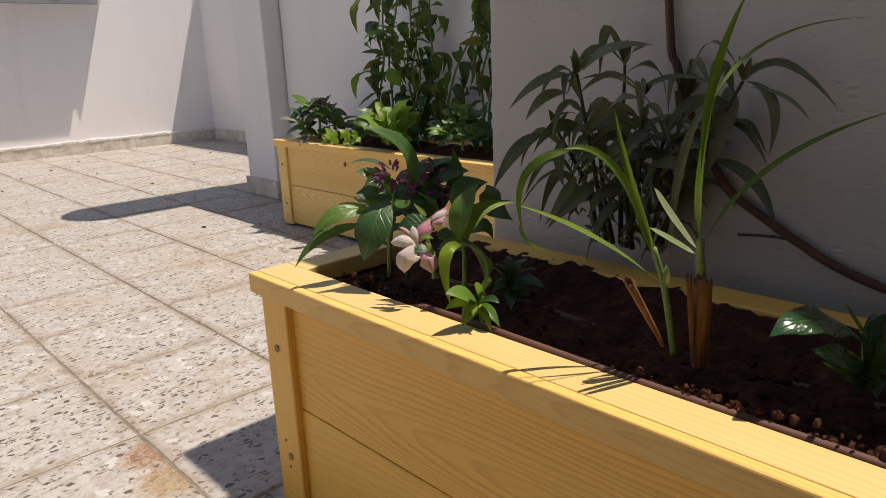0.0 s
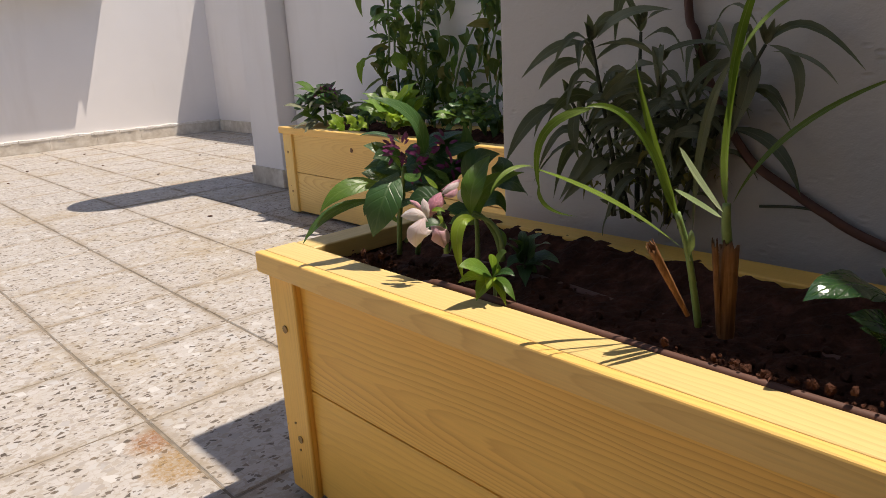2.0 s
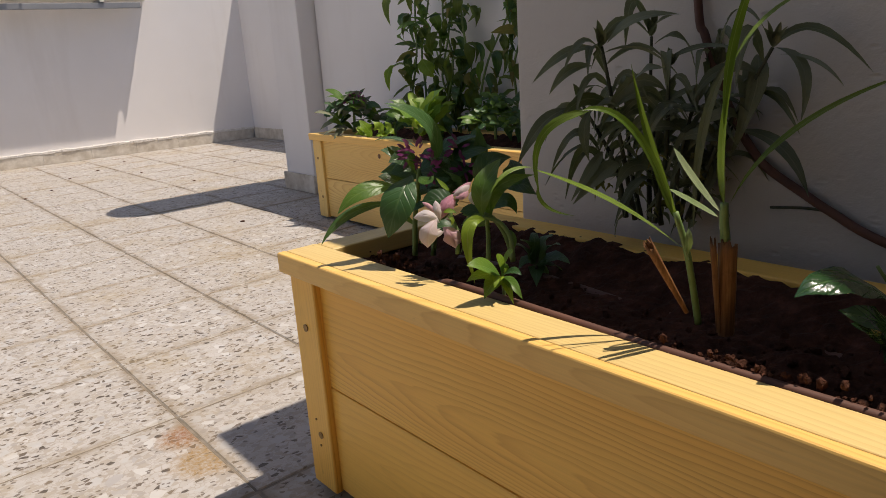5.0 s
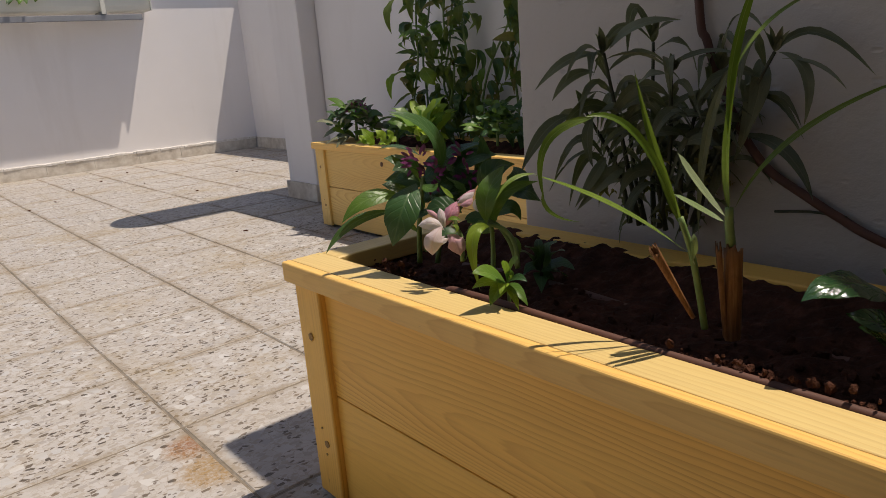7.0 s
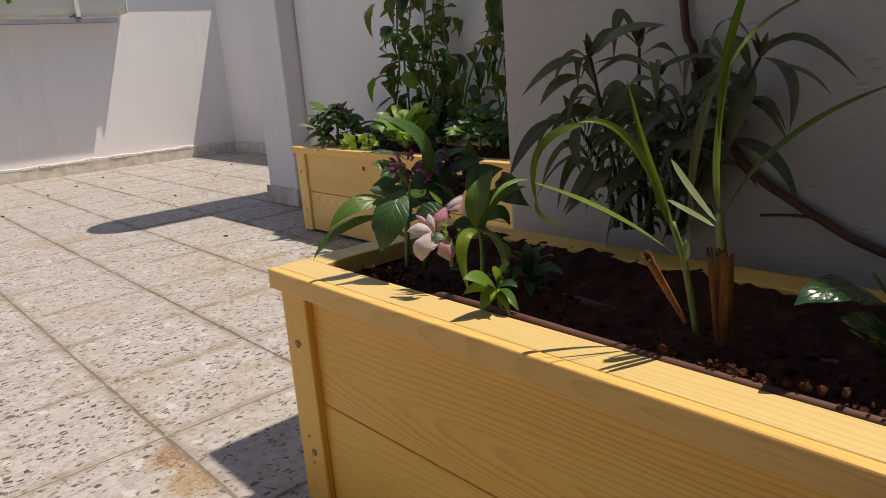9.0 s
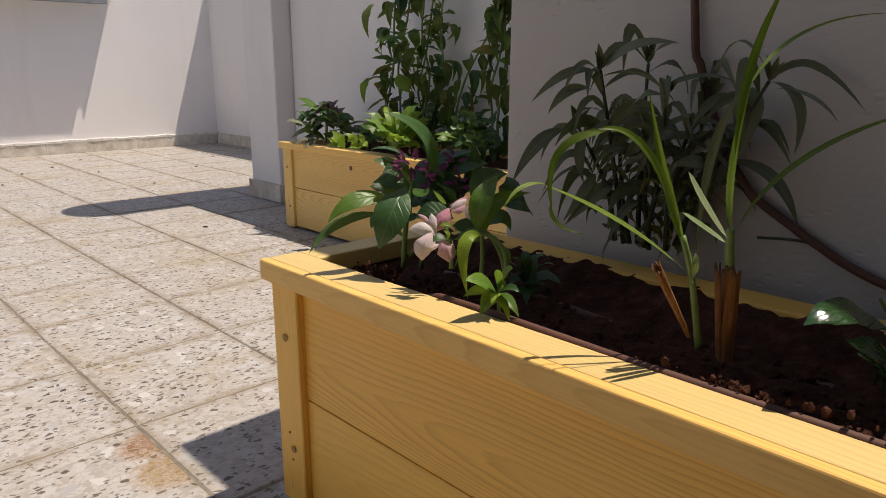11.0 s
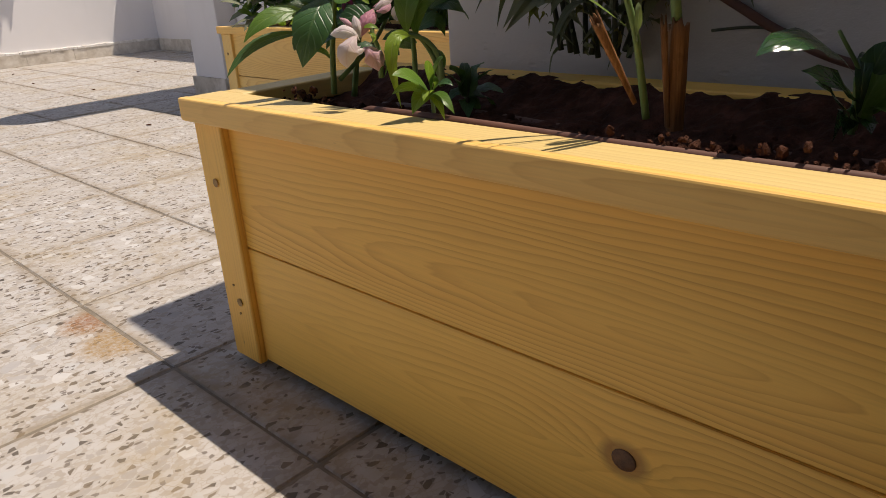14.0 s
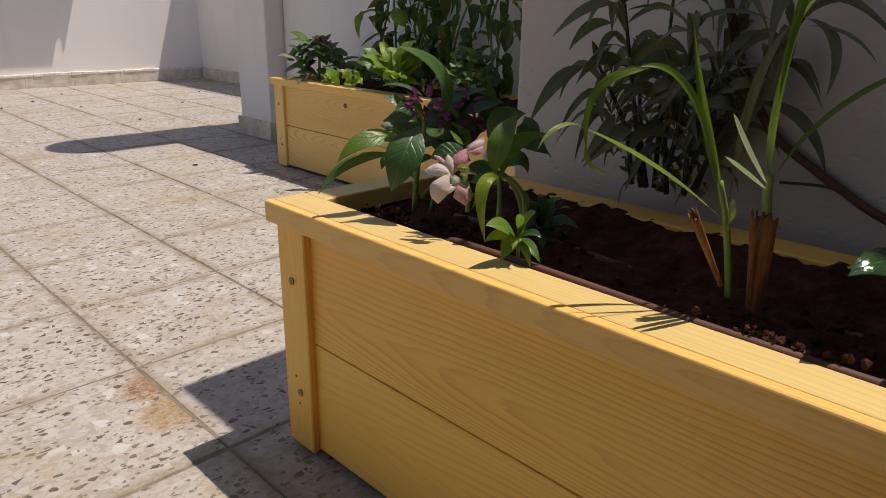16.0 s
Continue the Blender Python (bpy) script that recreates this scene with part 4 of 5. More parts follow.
leaf(pink, LEAF_LIME, (0.040, -0.057, 0.083), (0.005, -0.053, 0.097), (0.017, -0.060, 0.023), 0.013, facing=(-0.7, -0.6, 0.35), fold=0.35, segs=14, wave=0.1)
leaf(pink, LEAF_MID, (0.049, -0.044, 0.079), (0.035, -0.046, 0.087), (0.023, -0.035, 0.048), 0.007, facing=(-0.8, -0.5, 0.3), fold=0.4, segs=10)
leaf(pink, LEAF_MID, (0.064, -0.065, 0.068), (0.063, -0.077, 0.060), (0.059, -0.070, 0.043), 0.007, facing=(-0.45, -0.6, 0.65), fold=0.3, segs=10)
stem(pink, STEM, [(0.021, -0.033, 0.048), (0.026, -0.029, 0.070), (0.026, -0.022, 0.087), (0.032, -0.020, 0.106)], 0.0026, 0.0018, name="stem")
stem(pink, STEM, [(0.058, -0.074, 0.038), (0.062, -0.069, 0.060), (0.058, -0.059, 0.076), (0.047, -0.047, 0.083)], 0.0030, 0.0020, name="stem")
stem(pink, STEM, [(0.062, -0.070, 0.035), (0.063, -0.062, 0.059), (0.059, -0.052, 0.077), (0.054, -0.045, 0.083), (0.051, -0.042, 0.083)], 0.0026, 0.0022, name="stem")
stem(pink, STEM, [(0.045, -0.052, 0.038), (0.051, -0.048, 0.060), (0.055, -0.044, 0.081)], 0.0028, 0.0022, name="stem")
clump(pink, (0.058, 0.079, 0.030), 7, (0.03, 0.05), (0.014, 0.024), [LEAF_MID, LEAF_DEEP], rise=0.5)

penta = at_plant("flowering_shrub", 0.131, -0.158, 0.312, 1.032, "leafy shrub with dark magenta star flowers and ribbed green leaves", "plant")
stem(penta, STEM, [(0.030, -0.029, 0.023), (0.034, -0.032, 0.071), (0.041, -0.039, 0.123)], 0.0033, 0.0026, name="stem")
stem(penta, STEM, [(0.058, -0.027, 0.015), (0.065, -0.034, 0.063), (0.082, -0.036, 0.121)], 0.0034, 0.0027, name="stem")
stem(penta, STEM, [(0.036, -0.034, 0.037), (0.093, -0.033, 0.070), (0.117, -0.042, 0.108)], 0.0026, 0.0020, name="stem")
leaf(penta, LEAF_DEEP, (0.057, -0.053, 0.131), (0.049, -0.074, 0.186), (-0.005, -0.050, 0.202), 0.025, facing=(-0.3, -0.5, 0.8), fold=0.3, segs=10)
leaf(penta, LEAF_MID, (0.022, -0.021, 0.104), (-0.024, -0.011, 0.120), (-0.047, 0.003, 0.085), 0.022, facing=(-0.3, -0.6, 0.7), fold=0.2, segs=10)
leaf(penta, LEAF_DEEP, (0.015, -0.014, 0.087), (-0.038, 0.008, 0.093), (-0.069, 0.010, 0.054), 0.013, facing=(-0.3, -0.6, 0.7), fold=0.3, segs=10)
leaf(penta, LEAF_DEEP, (0.023, -0.049, 0.120), (-0.019, -0.071, 0.107), (-0.020, -0.050, 0.059), 0.039, facing=(-0.75, -0.55, 0.35), fold=0.2, segs=10, belly=0.5)
leaf(penta, LEAF_DEEP, (0.040, -0.038, 0.148), (0.026, -0.018, 0.166), (0.002, -0.015, 0.160), 0.009, facing=(-0.2, -0.25, 0.95))
leaf(penta, LEAF_DEEP, (0.099, -0.052, 0.109), (0.107, -0.081, 0.122), (0.104, -0.071, 0.164), 0.022, facing=(-0.42, -0.47, 0.78), fold=0.3)
leaf(penta, LEAF_DEEP, (0.034, -0.032, 0.132), (0.023, -0.022, 0.135), (0.017, -0.016, 0.152), 0.011, facing=(-0.42, -0.47, 0.78))
leaf(penta, LEAF_DEEP, (0.037, -0.035, 0.120), (0.027, -0.025, 0.134), (0.018, -0.017, 0.122), 0.014, facing=(-0.42, -0.47, 0.78))
leaf(penta, LEAF_MID, (0.028, -0.054, 0.119), (0.016, -0.084, 0.113), (0.027, -0.081, 0.122), 0.014, facing=(-0.42, -0.47, 0.78))
leaf(penta, LEAF_DEEP, (0.018, -0.003, 0.090), (0.004, -0.011, 0.080), (0.005, -0.005, 0.070), 0.009, facing=(-0.42, -0.47, 0.78))
leaf(penta, LEAF_DEEP, (0.089, -0.043, 0.120), (0.076, -0.024, 0.160), (0.093, -0.061, 0.149), 0.013, facing=(-0.2, -0.25, 0.95))
leaf(penta, LEAF_DEEP, (0.071, -0.040, 0.090), (0.086, -0.053, 0.090), (0.101, -0.068, 0.111), 0.020, facing=(-0.42, -0.47, 0.78))
leaf(penta, LEAF_DEEP, (0.052, -0.049, 0.102), (0.065, -0.061, 0.112), (0.066, -0.062, 0.130), 0.016, facing=(-0.42, -0.47, 0.78))
leaf(penta, LEAF_DEEP, (0.046, -0.044, 0.086), (0.059, -0.055, 0.087), (0.060, -0.057, 0.108), 0.015, facing=(-0.42, -0.47, 0.78))
leaf(penta, LEAF_DEEP, (0.043, -0.013, 0.099), (0.052, -0.022, 0.089), (0.041, -0.011, 0.066), 0.016, facing=(-0.42, -0.47, 0.78))
leaf(penta, LEAF_MID, (0.026, -0.052, 0.121), (0.016, -0.064, 0.134), (0.011, -0.052, 0.141), 0.007, facing=(-0.42, -0.47, 0.78))
leaf(penta, LEAF_MID, (0.039, -0.023, 0.055), (0.023, -0.029, 0.076), (0.014, -0.014, 0.067), 0.009, facing=(-0.42, -0.47, 0.78))
for c, n, r in (((0.056, 0.143, -0.015), 18, 0.013), ((0.068, 0.126, -0.015), 12, 0.011), ((0.103, 0.145, -0.010), 6, 0.009), ((0.107, 0.118, -0.010), 9, 0.009)):
    star_flowers(penta, c, n * 3 // 2, r, 0.0085)
bush(penta, (0.077, 0.100, 0.020), (0.045, 0.038, 0.03), 34, (0.03, 0.055), (0.018, 0.030), [LEAF_DEEP])

rosette = at_plant("seedling", 0.127, -0.368, 0.326, 1.032, "small bright green seedling rosette in the soil", "plant")
stem(rosette, STEM, [(0.001, -0.001, 0.008), (0.001, -0.001, 0.020), (0.000, -0.000, 0.028)], 0.0019, 0.0016, name="stem")
leaf(rosette, LEAF_MID, (0.000, -0.000, 0.028), (-0.028, -0.008, 0.054), (-0.043, -0.001, 0.052), 0.019, facing=(-0.42, -0.47, 0.78), fold=0.35)
leaf(rosette, LEAF_MID, (0.000, -0.000, 0.028), (-0.012, -0.023, 0.060), (-0.012, -0.030, 0.062), 0.017, facing=(-0.42, -0.47, 0.78), fold=0.35)
leaf(rosette, LEAF_MID, (0.000, -0.000, 0.028), (-0.011, -0.024, 0.036), (-0.008, -0.034, 0.016), 0.011, facing=(-0.42, -0.47, 0.78), fold=0.35)
leaf(rosette, LEAF_LIME, (0.000, -0.000, 0.028), (-0.014, -0.021, 0.034), (-0.014, -0.028, 0.012), 0.009, facing=(-0.42, -0.47, 0.78), fold=0.35)
leaf(rosette, LEAF_MID, (0.000, -0.000, 0.028), (-0.023, -0.012, 0.037), (-0.033, -0.010, 0.019), 0.016, facing=(-0.42, -0.47, 0.78), fold=0.35)
leaf(rosette, LEAF_MID, (0.000, -0.000, 0.028), (-0.029, -0.007, 0.046), (-0.044, 0.000, 0.037), 0.013, facing=(-0.42, -0.47, 0.78), fold=0.35)
leaf(rosette, LEAF_MID, (0.000, -0.000, 0.028), (-0.017, -0.018, 0.059), (-0.021, -0.021, 0.061), 0.009, facing=(-0.42, -0.47, 0.78), fold=0.35)
leaf(rosette, LEAF_DEEP, (0.000, -0.000, 0.028), (-0.010, -0.025, 0.048), (-0.007, -0.034, 0.039), 0.010, facing=(-0.42, -0.47, 0.78), fold=0.35)
leaf(rosette, LEAF_LIME, (0.000, -0.000, 0.028), (-0.019, -0.016, 0.042), (-0.026, -0.017, 0.029), 0.011, facing=(-0.42, -0.47, 0.78), fold=0.35)
leaf(rosette, LEAF_MID, (0.000, -0.000, 0.028), (-0.003, -0.018, 0.044), (-0.007, -0.007, 0.047), 0.006, facing=(-0.42, -0.47, 0.78))

shade = at_plant("herb_plant", 0.237, -0.313, 0.328, 1.032, "dark green herb growing in the shaded soil", "plant")
leaf(shade, LEAF_DEEP, (0.000, -0.000, 0.002), (0.022, -0.007, 0.015), (0.011, -0.039, 0.007), 0.021, facing=(-0.2, -0.25, 0.95), wave=0.15)
leaf(shade, LEAF_DEEP, (0.000, -0.000, 0.002), (0.007, 0.015, 0.030), (-0.034, -0.012, 0.041), 0.019, facing=(-0.2, -0.25, 0.95), wave=0.15)
leaf(shade, LEAF_DEEP, (0.000, -0.000, 0.002), (0.011, -0.005, 0.035), (0.008, -0.019, 0.036), 0.021, facing=(-0.2, -0.25, 0.95), wave=0.15)
leaf(shade, LEAF_DEEP, (0.000, -0.000, 0.002), (0.011, 0.009, 0.002), (-0.021, -0.018, -0.014), 0.019, facing=(-0.2, -0.25, 0.95), wave=0.15)
leaf(shade, LEAF_DEEP, (0.000, -0.000, 0.002), (0.025, 0.001, 0.024), (-0.006, -0.042, 0.033), 0.016, facing=(-0.2, -0.25, 0.95), wave=0.15)
leaf(shade, LEAF_DEEP, (0.000, -0.000, 0.002), (-0.003, 0.009, 0.017), (-0.020, 0.008, 0.001), 0.016, facing=(-0.2, -0.25, 0.95), wave=0.15)
leaf(shade, LEAF_DEEP, (0.000, -0.000, 0.002), (-0.000, -0.023, 0.018), (0.051, -0.002, -0.029), 0.014, facing=(-0.2, -0.25, 0.95), wave=0.15)
leaf(shade, LEAF_DEEP, (0.000, -0.000, 0.002), (-0.004, -0.012, 0.016), (0.027, 0.008, -0.027), 0.015, facing=(-0.2, -0.25, 0.95), wave=0.15)
leaf(shade, LEAF_DEEP, (0.000, -0.000, 0.002), (-0.008, -0.007, 0.043), (0.015, 0.015, 0.033), 0.012, facing=(-0.2, -0.25, 0.95), wave=0.15)
leaf(shade, LEAF_DEEP, (0.000, -0.000, 0.002), (-0.001, 0.016, 0.028), (-0.036, 0.003, 0.033), 0.014, facing=(-0.2, -0.25, 0.95), wave=0.15)
stem(shade, STEM_DARK, [(-0.000, 0.000, -0.003), (0.001, -0.001, 0.010), (0.002, -0.002, 0.023)], 0.0019, 0.0013, name="stem")

glossy = at_plant("chard_plant", 0.214, -0.682, 0.320, 1.109, "low plant with broad glossy wet dark green leaves", "plant")
leaf(glossy, LEAF_GLOSSY, (-0.002, 0.001, 0.051), (-0.053, 0.016, 0.095), (-0.079, 0.033, 0.074), 0.025, facing=(-0.35, -0.3, 0.9), fold=0.15, segs=12, wave=0.12, belly=0.5)
leaf(glossy, LEAF_GLOSSY, (0.001, -0.001, 0.035), (-0.062, -0.003, 0.064), (-0.060, 0.015, 0.064), 0.018, facing=(-0.3, -0.6, 0.7), fold=0.3, wave=0.15)
leaf(glossy, LEAF_GLOSSY, (-0.000, 0.000, 0.018), (-0.055, -0.003, 0.055), (-0.064, 0.006, 0.059), 0.014, facing=(-0.42, -0.47, 0.78), wave=0.2)
leaf(glossy, LEAF_GLOSSY, (0.002, -0.002, 0.024), (0.004, -0.006, 0.068), (0.015, -0.011, 0.069), 0.019, facing=(-0.42, -0.47, 0.78), wave=0.15)
leaf(glossy, LEAF_MID, (0.002, -0.002, 0.024), (0.022, -0.008, 0.050), (0.000, -0.025, 0.055), 0.023, facing=(-0.42, -0.47, 0.78), wave=0.15)
leaf(glossy, LEAF_MID, (0.002, -0.002, 0.024), (0.025, -0.006, 0.032), (-0.012, -0.024, 0.032), 0.023, facing=(-0.42, -0.47, 0.78), wave=0.15)
leaf(glossy, LEAF_GLOSSY, (0.002, -0.002, 0.024), (0.023, -0.000, 0.025), (-0.028, -0.017, 0.024), 0.015, facing=(-0.42, -0.47, 0.78), wave=0.15)
leaf(glossy, LEAF_GLOSSY, (0.002, -0.002, 0.024), (0.011, 0.005, 0.029), (-0.030, -0.003, 0.022), 0.013, facing=(-0.42, -0.47, 0.78), wave=0.15)
leaf(glossy, LEAF_GLOSSY, (0.002, -0.002, 0.024), (-0.019, -0.005, 0.076), (0.043, 0.007, 0.056), 0.010, facing=(-0.42, -0.47, 0.78), wave=0.15)
leaf(glossy, LEAF_MID, (0.002, -0.002, 0.024), (-0.004, -0.014, 0.073), (0.058, -0.018, 0.057), 0.022, facing=(-0.42, -0.47, 0.78), wave=0.15)
leaf(glossy, LEAF_GLOSSY, (0.002, -0.002, 0.024), (-0.019, 0.001, 0.049), (0.020, 0.015, 0.004), 0.011, facing=(-0.42, -0.47, 0.78), wave=0.15)
stem(glossy, STEM, [(0.000, -0.000, 0.016), (0.000, -0.000, 0.031), (-0.002, 0.001, 0.051)], 0.0023, 0.0015, name="stem")
stem(glossy, STEM, [(0.001, -0.001, 0.018), (0.002, -0.002, 0.047), (-0.012, 0.011, 0.079)], 0.0019, 0.0011, name="stem")

sage = at_plant("sage_shrub", 0.382, -0.365, 0.328, 1.008, "tall shrub with long drooping grey-green leaves against the wall", "shrub")
SAGE = [((-0.016, 0.034, -0.000), (-0.050, 0.236, -0.000)), ((0.003, 0.030, 0.009), (0.012, 0.241, 0.030)), ((0.005, 0.031, -0.009), (0.016, 0.210, -0.030)), ((0.037, 0.025, 0.006), (0.079, 0.204, 0.004)), ((0.043, 0.031, -0.006), (0.104, 0.222, -0.081)), ((-0.006, 0.030, 0.012), (-0.017, 0.175, 0.040)), ((0.031, 0.027, -0.012), (0.039, 0.167, -0.040)), ((-0.026, 0.037, 0.003), (-0.073, 0.175, 0.010)), ((0.056, 0.019, 0.021), (0.102, 0.149, -0.006)), ((0.014, 0.026, -0.003), (0.004, 0.144, -0.010))]
sage_growth(sage, SAGE)
leaf(sage, LEAF_SAGE, (-0.041, 0.039, 0.235), (-0.085, 0.046, 0.245), (-0.116, 0.069, 0.204), 0.014, facing=(-0.42, -0.47, 0.78), fold=0.35, segs=10)
leaf(sage, LEAF_SAGE, (-0.032, 0.030, 0.239), (-0.034, -0.002, 0.273), (0.000, -0.041, 0.262), 0.016, facing=(-0.42, -0.47, 0.78), fold=0.35, segs=10)
leaf(sage, LEAF_SAGE, (0.002, -0.002, 0.242), (-0.015, -0.021, 0.261), (-0.006, -0.036, 0.262), 0.010, facing=(-0.42, -0.47, 0.78), fold=0.35, segs=10)
leaf(sage, LEAF_SAGE, (-0.065, 0.062, 0.171), (-0.108, 0.067, 0.171), (-0.132, 0.083, 0.115), 0.017, facing=(-0.42, -0.47, 0.78), fold=0.35, segs=10)
leaf(sage, LEAF_SAGE, (-0.044, 0.042, 0.216), (-0.084, 0.045, 0.225), (-0.103, 0.056, 0.191), 0.015, facing=(-0.42, -0.47, 0.78), fold=0.35, segs=10)
leaf(sage, LEAF_SAGE, (0.017, -0.016, 0.216), (0.040, -0.047, 0.235), (0.010, -0.103, 0.221), 0.011, facing=(-0.42, -0.47, 0.78), fold=0.35, segs=10)
leaf(sage, LEAF_SAGE, (0.040, -0.063, 0.224), (0.015, -0.093, 0.293), (0.010, -0.128, 0.238), 0.008, facing=(-0.42, -0.47, 0.78), fold=0.35, segs=10)
leaf(sage, LEAF_SAGE, (0.040, -0.124, 0.221), (0.015, -0.178, 0.214), (0.010, -0.165, 0.150), 0.013, facing=(-0.42, -0.47, 0.78), fold=0.35, segs=10)
leaf(sage, LEAF_SAGE, (0.040, -0.128, 0.214), (0.015, -0.178, 0.216), (0.010, -0.203, 0.184), 0.007, facing=(-0.42, -0.47, 0.78), fold=0.35, segs=10)
leaf(sage, LEAF_SAGE, (0.040, -0.105, 0.215), (0.015, -0.126, 0.200), (0.010, -0.105, 0.135), 0.020, facing=(-0.42, -0.47, 0.78), fold=0.35, segs=10)
leaf(sage, LEAF_SAGE, (0.040, -0.083, 0.135), (0.015, -0.153, 0.143), (0.010, -0.177, 0.076), 0.018, facing=(-0.42, -0.47, 0.78), fold=0.35, segs=10)
leaf(sage, LEAF_SAGE, (0.040, -0.091, 0.209), (0.000, -0.128, 0.184), (0.039, -0.078, 0.102), 0.016, facing=(-0.42, -0.47, 0.78), fold=0.35, segs=10)
leaf(sage, LEAF_SAGE, (-0.024, 0.023, 0.105), (-0.054, 0.017, 0.109), (-0.088, 0.042, 0.065), 0.020, facing=(-0.42, -0.47, 0.78), fold=0.35, segs=10)
leaf(sage, LEAF_SAGE, (0.040, -0.042, 0.132), (0.015, -0.046, 0.114), (0.002, -0.043, 0.080), 0.017, facing=(-0.42, -0.47, 0.78), fold=0.35, segs=10)
leaf(sage, LEAF_SAGE, (-0.047, 0.045, 0.166), (-0.077, 0.039, 0.148), (-0.073, 0.027, 0.113), 0.013, facing=(-0.42, -0.47, 0.78), fold=0.35, segs=10)
leaf(sage, LEAF_SAGE, (-0.038, 0.036, 0.119), (-0.065, 0.027, 0.109), (-0.090, 0.043, 0.069), 0.013, facing=(-0.42, -0.47, 0.78), fold=0.35, segs=10)
leaf(sage, LEAF_SAGE, (0.040, -0.066, 0.153), (0.044, -0.062, 0.097), (0.019, -0.059, 0.058), 0.019, facing=(-0.42, -0.47, 0.78), fold=0.35, segs=10)

penta_far = at_plant("flowering_shrub", 1.050, 1.267, 0.303, 0.993, "small shrub with magenta flowers in the second planter", "plant")
bush(penta_far, (0.005, 0.056, -0.000), (0.105, 0.078, 0.07), 95, (0.045, 0.09), (0.020, 0.036), [LEAF_DEEP, LEAF_SAGE, LEAF_MID])
for c in ((0.011, 0.128, -0.030), (0.032, 0.142, -0.030), (0.046, 0.129, -0.030), (-0.002, 0.118, -0.030)):
    star_flowers(penta_far, c, 5, 0.008, 0.013)
stem(penta_far, STEM, [(-0.000, 0.000, 0.011), (0.005, -0.004, 0.050), (0.007, -0.007, 0.099)], 0.0059, 0.0040, name="stem")

lettuce_a = at_plant("lettuce", 0.970, 1.009, 0.305, 0.993, "pale yellow-green lettuce leaves at the planter rim", "plant")
leaf(lettuce_a, LEAF_LIME, (-0.014, 0.013, 0.017), (-0.038, -0.005, 0.049), (-0.053, 0.022, 0.075), 0.039, facing=(-0.42, -0.47, 0.78), wave=0.3, segs=8)
leaf(lettuce_a, LEAF_LIME, (-0.014, 0.013, 0.017), (-0.046, 0.002, 0.045), (-0.068, 0.037, 0.029), 0.028, facing=(-0.42, -0.47, 0.78), wave=0.3, segs=8)
leaf(lettuce_a, LEAF_LIME, (-0.001, 0.001, 0.016), (-0.004, -0.037, 0.048), (-0.021, -0.007, 0.067), 0.039, facing=(-0.42, -0.47, 0.78), wave=0.3, segs=8)
leaf(lettuce_a, LEAF_LIME, (0.006, -0.005, 0.014), (0.013, -0.054, 0.047), (0.027, -0.053, 0.020), 0.032, facing=(-0.42, -0.47, 0.78), wave=0.3, segs=8)
leaf(lettuce_a, LEAF_LIME, (-0.007, 0.007, 0.015), (-0.012, -0.030, 0.041), (0.010, -0.037, 0.011), 0.028, facing=(-0.42, -0.47, 0.78), wave=0.3, segs=8)
leaf(lettuce_a, LEAF_LIME, (-0.019, 0.018, 0.016), (-0.060, 0.015, 0.049), (-0.059, 0.028, 0.053), 0.032, facing=(-0.42, -0.47, 0.78), wave=0.3, segs=8)
leaf(lettuce_a, LEAF_LIME, (0.012, -0.011, 0.013), (0.016, -0.057, 0.047), (0.007, -0.034, 0.064), 0.028, facing=(-0.42, -0.47, 0.78), wave=0.3, segs=8)

herb_far = at_plant("herb_plant", 1.098, 1.091, 0.307, 0.993, "round-leaved dark green herb in the second planter", "plant")
bush(herb_far, (0.001, 0.026, -0.000), (0.052, 0.040, 0.05), 46, (0.018, 0.038), (0.018, 0.030), [LEAF_DEEP, LEAF_MID])
stem(herb_far, STEM, [(-0.001, 0.001, -0.006), (0.001, -0.001, 0.022), (0.005, -0.005, 0.059)], 0.0057, 0.0038, name="stem")

lettuce_b = at_plant("lettuce", 1.002, 0.825, 0.309, 0.993, "curly lime-green lettuce head", "plant")
clump(lettuce_b, (0.002, 0.046, -0.000), 38, (0.06, 0.13), (0.030, 0.050), [LEAF_LIME, LEAF_LIME, LEAF_MID], rise=1.6, wave=0.45)

parsley = at_plant("parsley", 1.069, 0.588, 0.314, 0.993, "dense bushy dark green parsley", "plant")
bush(parsley, (0.010, 0.065, -0.000), (0.085, 0.062, 0.09), 190, (0.018, 0.036), (0.014, 0.026), [LEAF_DEEP, LEAF_DEEP, LEAF_MID])
leaf(parsley, LEAF_MID, (-0.061, -0.025, 0.063), (-0.109, -0.021, 0.093), (-0.127, 0.010, 0.082), 0.024, facing=(-0.2, -0.25, 0.95))
stem(parsley, STEM, [(0.002, -0.002, 0.007), (0.004, -0.004, 0.047), (0.008, -0.007, 0.086)], 0.0048, 0.0032, name="stem")

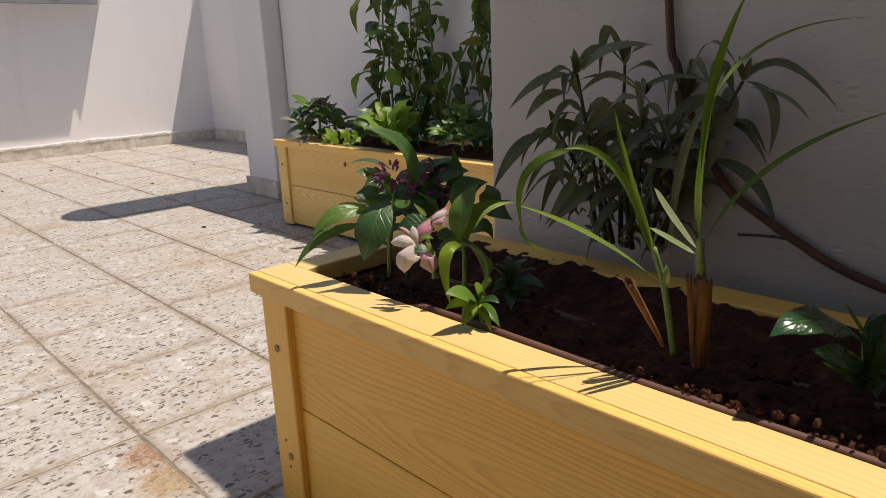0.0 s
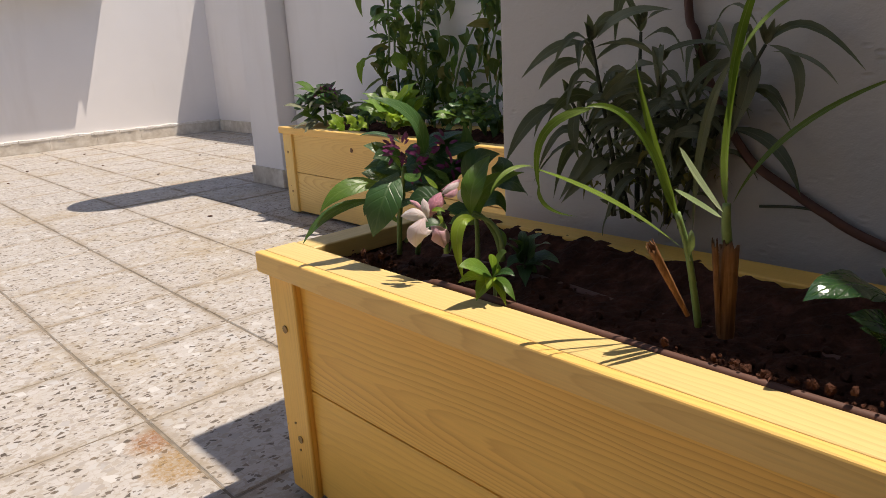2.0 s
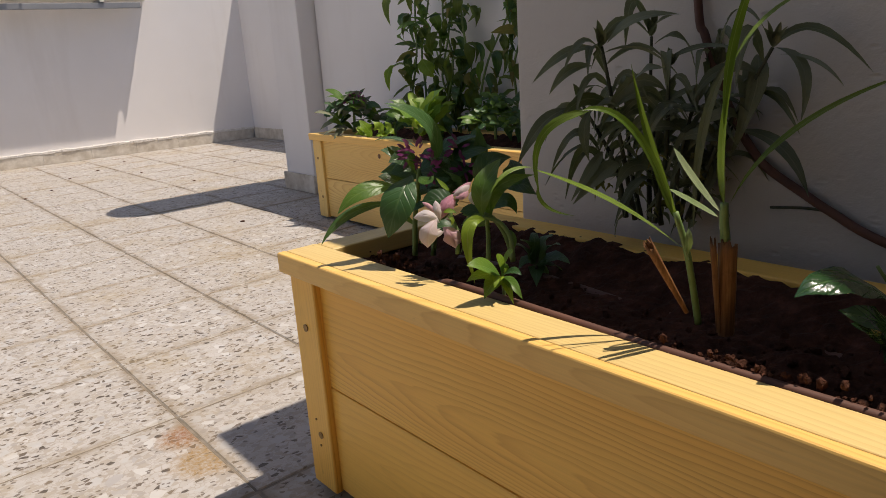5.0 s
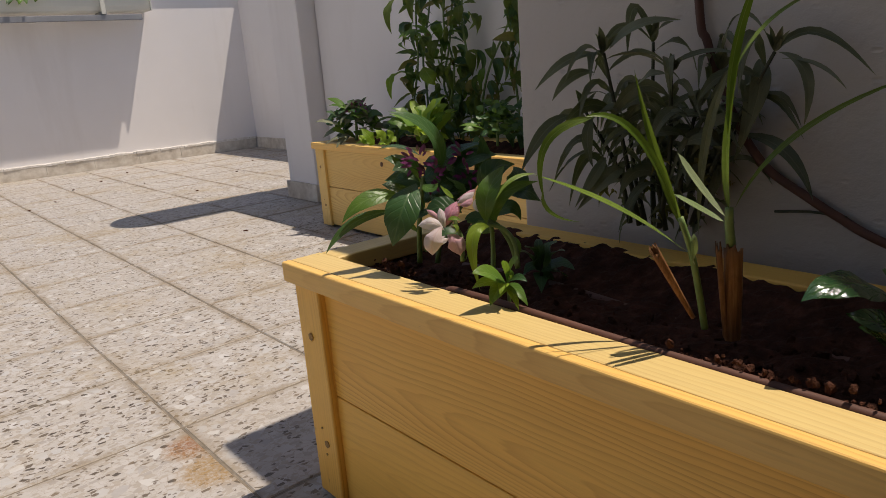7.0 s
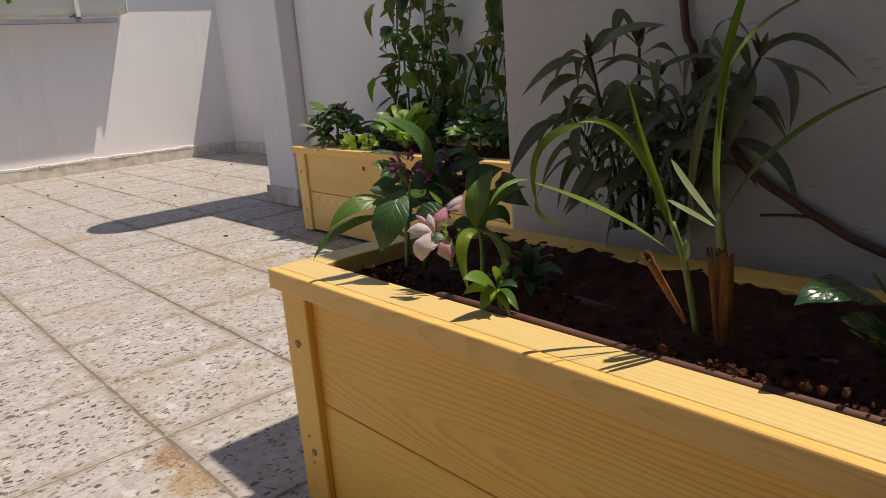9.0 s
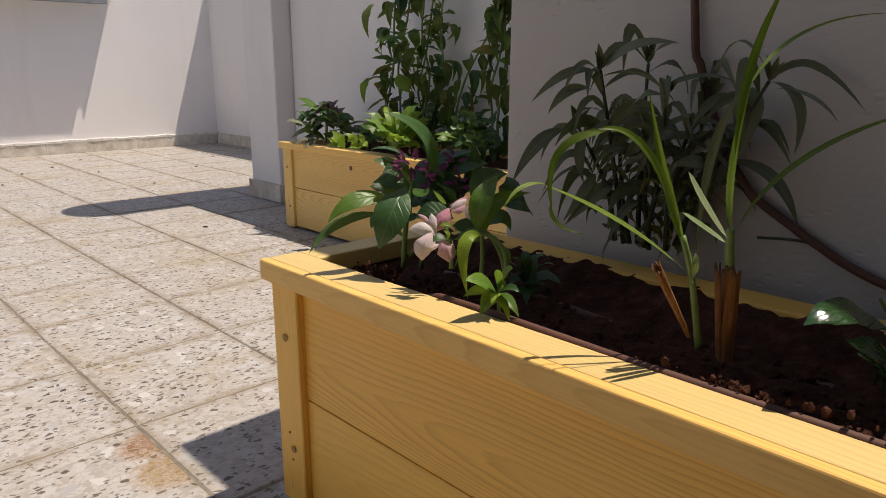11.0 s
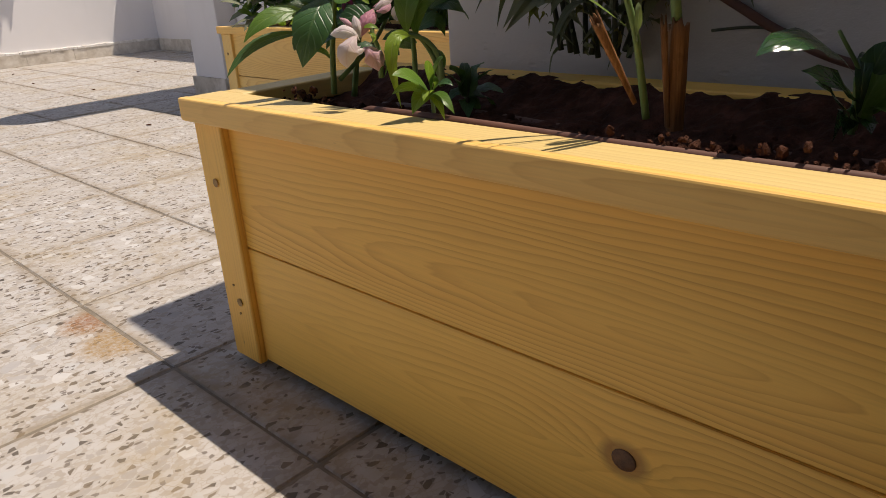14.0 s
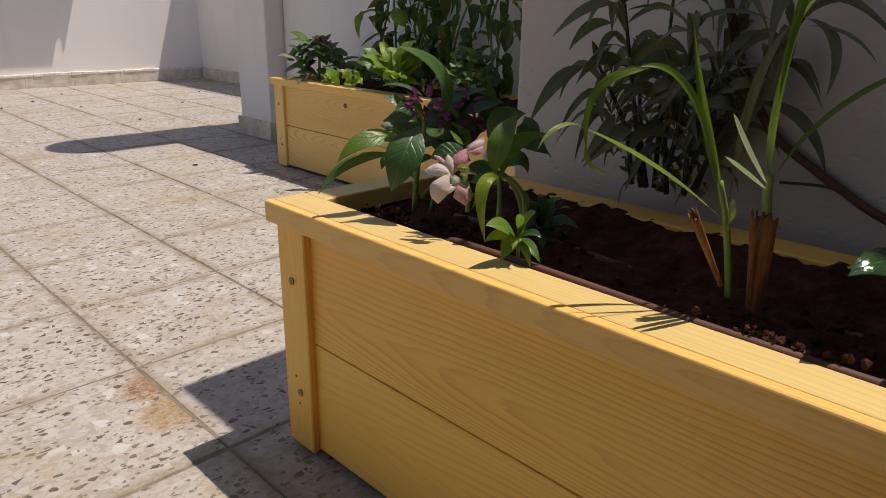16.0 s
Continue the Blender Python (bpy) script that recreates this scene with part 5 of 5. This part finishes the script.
climber = at_plant("climbing_plant", 1.238, 0.966, 0.309, 1.008, "tall climbing plant with wilted drooping leaves on the wall", "climber")
CLIMB = [[(-0.129, -0.007), (-0.125, 0.114), (-0.093, 0.255), (-0.082, 0.410), (-0.061, 0.558)], [(-0.087, -0.010), (-0.077, 0.128), (-0.077, 0.272), (-0.037, 0.424), (-0.016, 0.571)], [(-0.038, -0.013), (-0.000, 0.105), (0.028, 0.229), (0.008, 0.370), (0.037, 0.568)], [(0.036, -0.028), (0.038, 0.102), (0.074, 0.226), (0.067, 0.383), (0.098, 0.564)], [(0.093, -0.032), (0.105, 0.098), (0.139, 0.221), (0.209, 0.356), (0.261, 0.487)], [(0.178, -0.029), (0.212, 0.072), (0.211, 0.199), (0.240, 0.320), (0.236, 0.522)], [(-0.011, -0.025), (0.011, 0.086), (-0.013, 0.178), (0.022, 0.317), (0.063, 0.566)], [(0.236, -0.023), (0.229, 0.107), (0.254, 0.249), (0.250, 0.387), (0.272, 0.536)]]
climbing(climber, CLIMB)
leaf(climber, LEAF_LIME, (-0.053, 0.050, 0.240), (-0.100, -0.029, 0.212), (-0.066, -0.020, 0.180), 0.054, facing=(-0.42, -0.47, 0.78), fold=0.1)
stem(climber, STEM, [(-0.083, 0.078, 0.221), (-0.106, 0.100, 0.232), (-0.126, 0.119, 0.222)], 0.0037, 0.0028, name="stem")
leaf(climber, LEAF_LIME, (-0.120, 0.113, 0.228), (-0.175, 0.103, 0.215), (-0.155, 0.105, 0.146), 0.024, facing=(-0.42, -0.47, 0.78), wave=0.4)
leaf(climber, LEAF_BEAN, (-0.103, 0.097, 0.456), (-0.156, 0.106, 0.427), (-0.131, 0.096, 0.350), 0.025, facing=(-0.42, -0.47, 0.78), wave=0.4)
clump(climber, (-0.077, 0.354, -0.040), 9, (0.04, 0.07), (0.012, 0.02), [LEAF_MID], rise=-0.8)

# ---- floor ----
tagged(box("floor", GROUT, (-40, 40, -40, 40, -0.06, -0.0022)), "terrazzo tiled terrace floor with dirty joints", "floor", kind="structure")
floor = bpy.data.objects["floor"]
bm = bmesh.new()
add_box(bm, 0.0018, 0.2982, 0.0029, 0.2971, -0.03, 0.0, 0.0018, 1)
tile_mesh = bpy.data.meshes.new("tile")
bm.to_mesh(tile_mesh)
bm.free()
tile_mesh.materials.append(TERRAZZO)
for i in range(-5, 8):
    for j in range(-4, 15):
        if i * 0.3 > 2.1 or (j < 0 and i > 2):
            continue
        t = new("tile", tile_mesh)
        t.parent = floor
        t.matrix_world = pose(i * 0.300, j * 0.300, random.uniform(-0.0006, 0.0002), random.uniform(-0.08, 0.08), random.uniform(-0.08, 0.08), random.uniform(-0.12, 0.12))
# the tiles past those, in one piece
bm = bmesh.new()
for i in range(-16, 8):
    for j in range(-12, 15):
        if -5 <= i and -4 <= j and not (i * 0.3 > 2.1 or (j < 0 and i > 2)):
            continue
        add_box(bm, i * 0.3 + 0.003, i * 0.3 + 0.297, j * 0.3 + 0.003, j * 0.3 + 0.297, -0.03, -0.0005)
rest = ident(bm, "far_tiles", TERRAZZO, floor)
tagged(rest, kind="stuff")
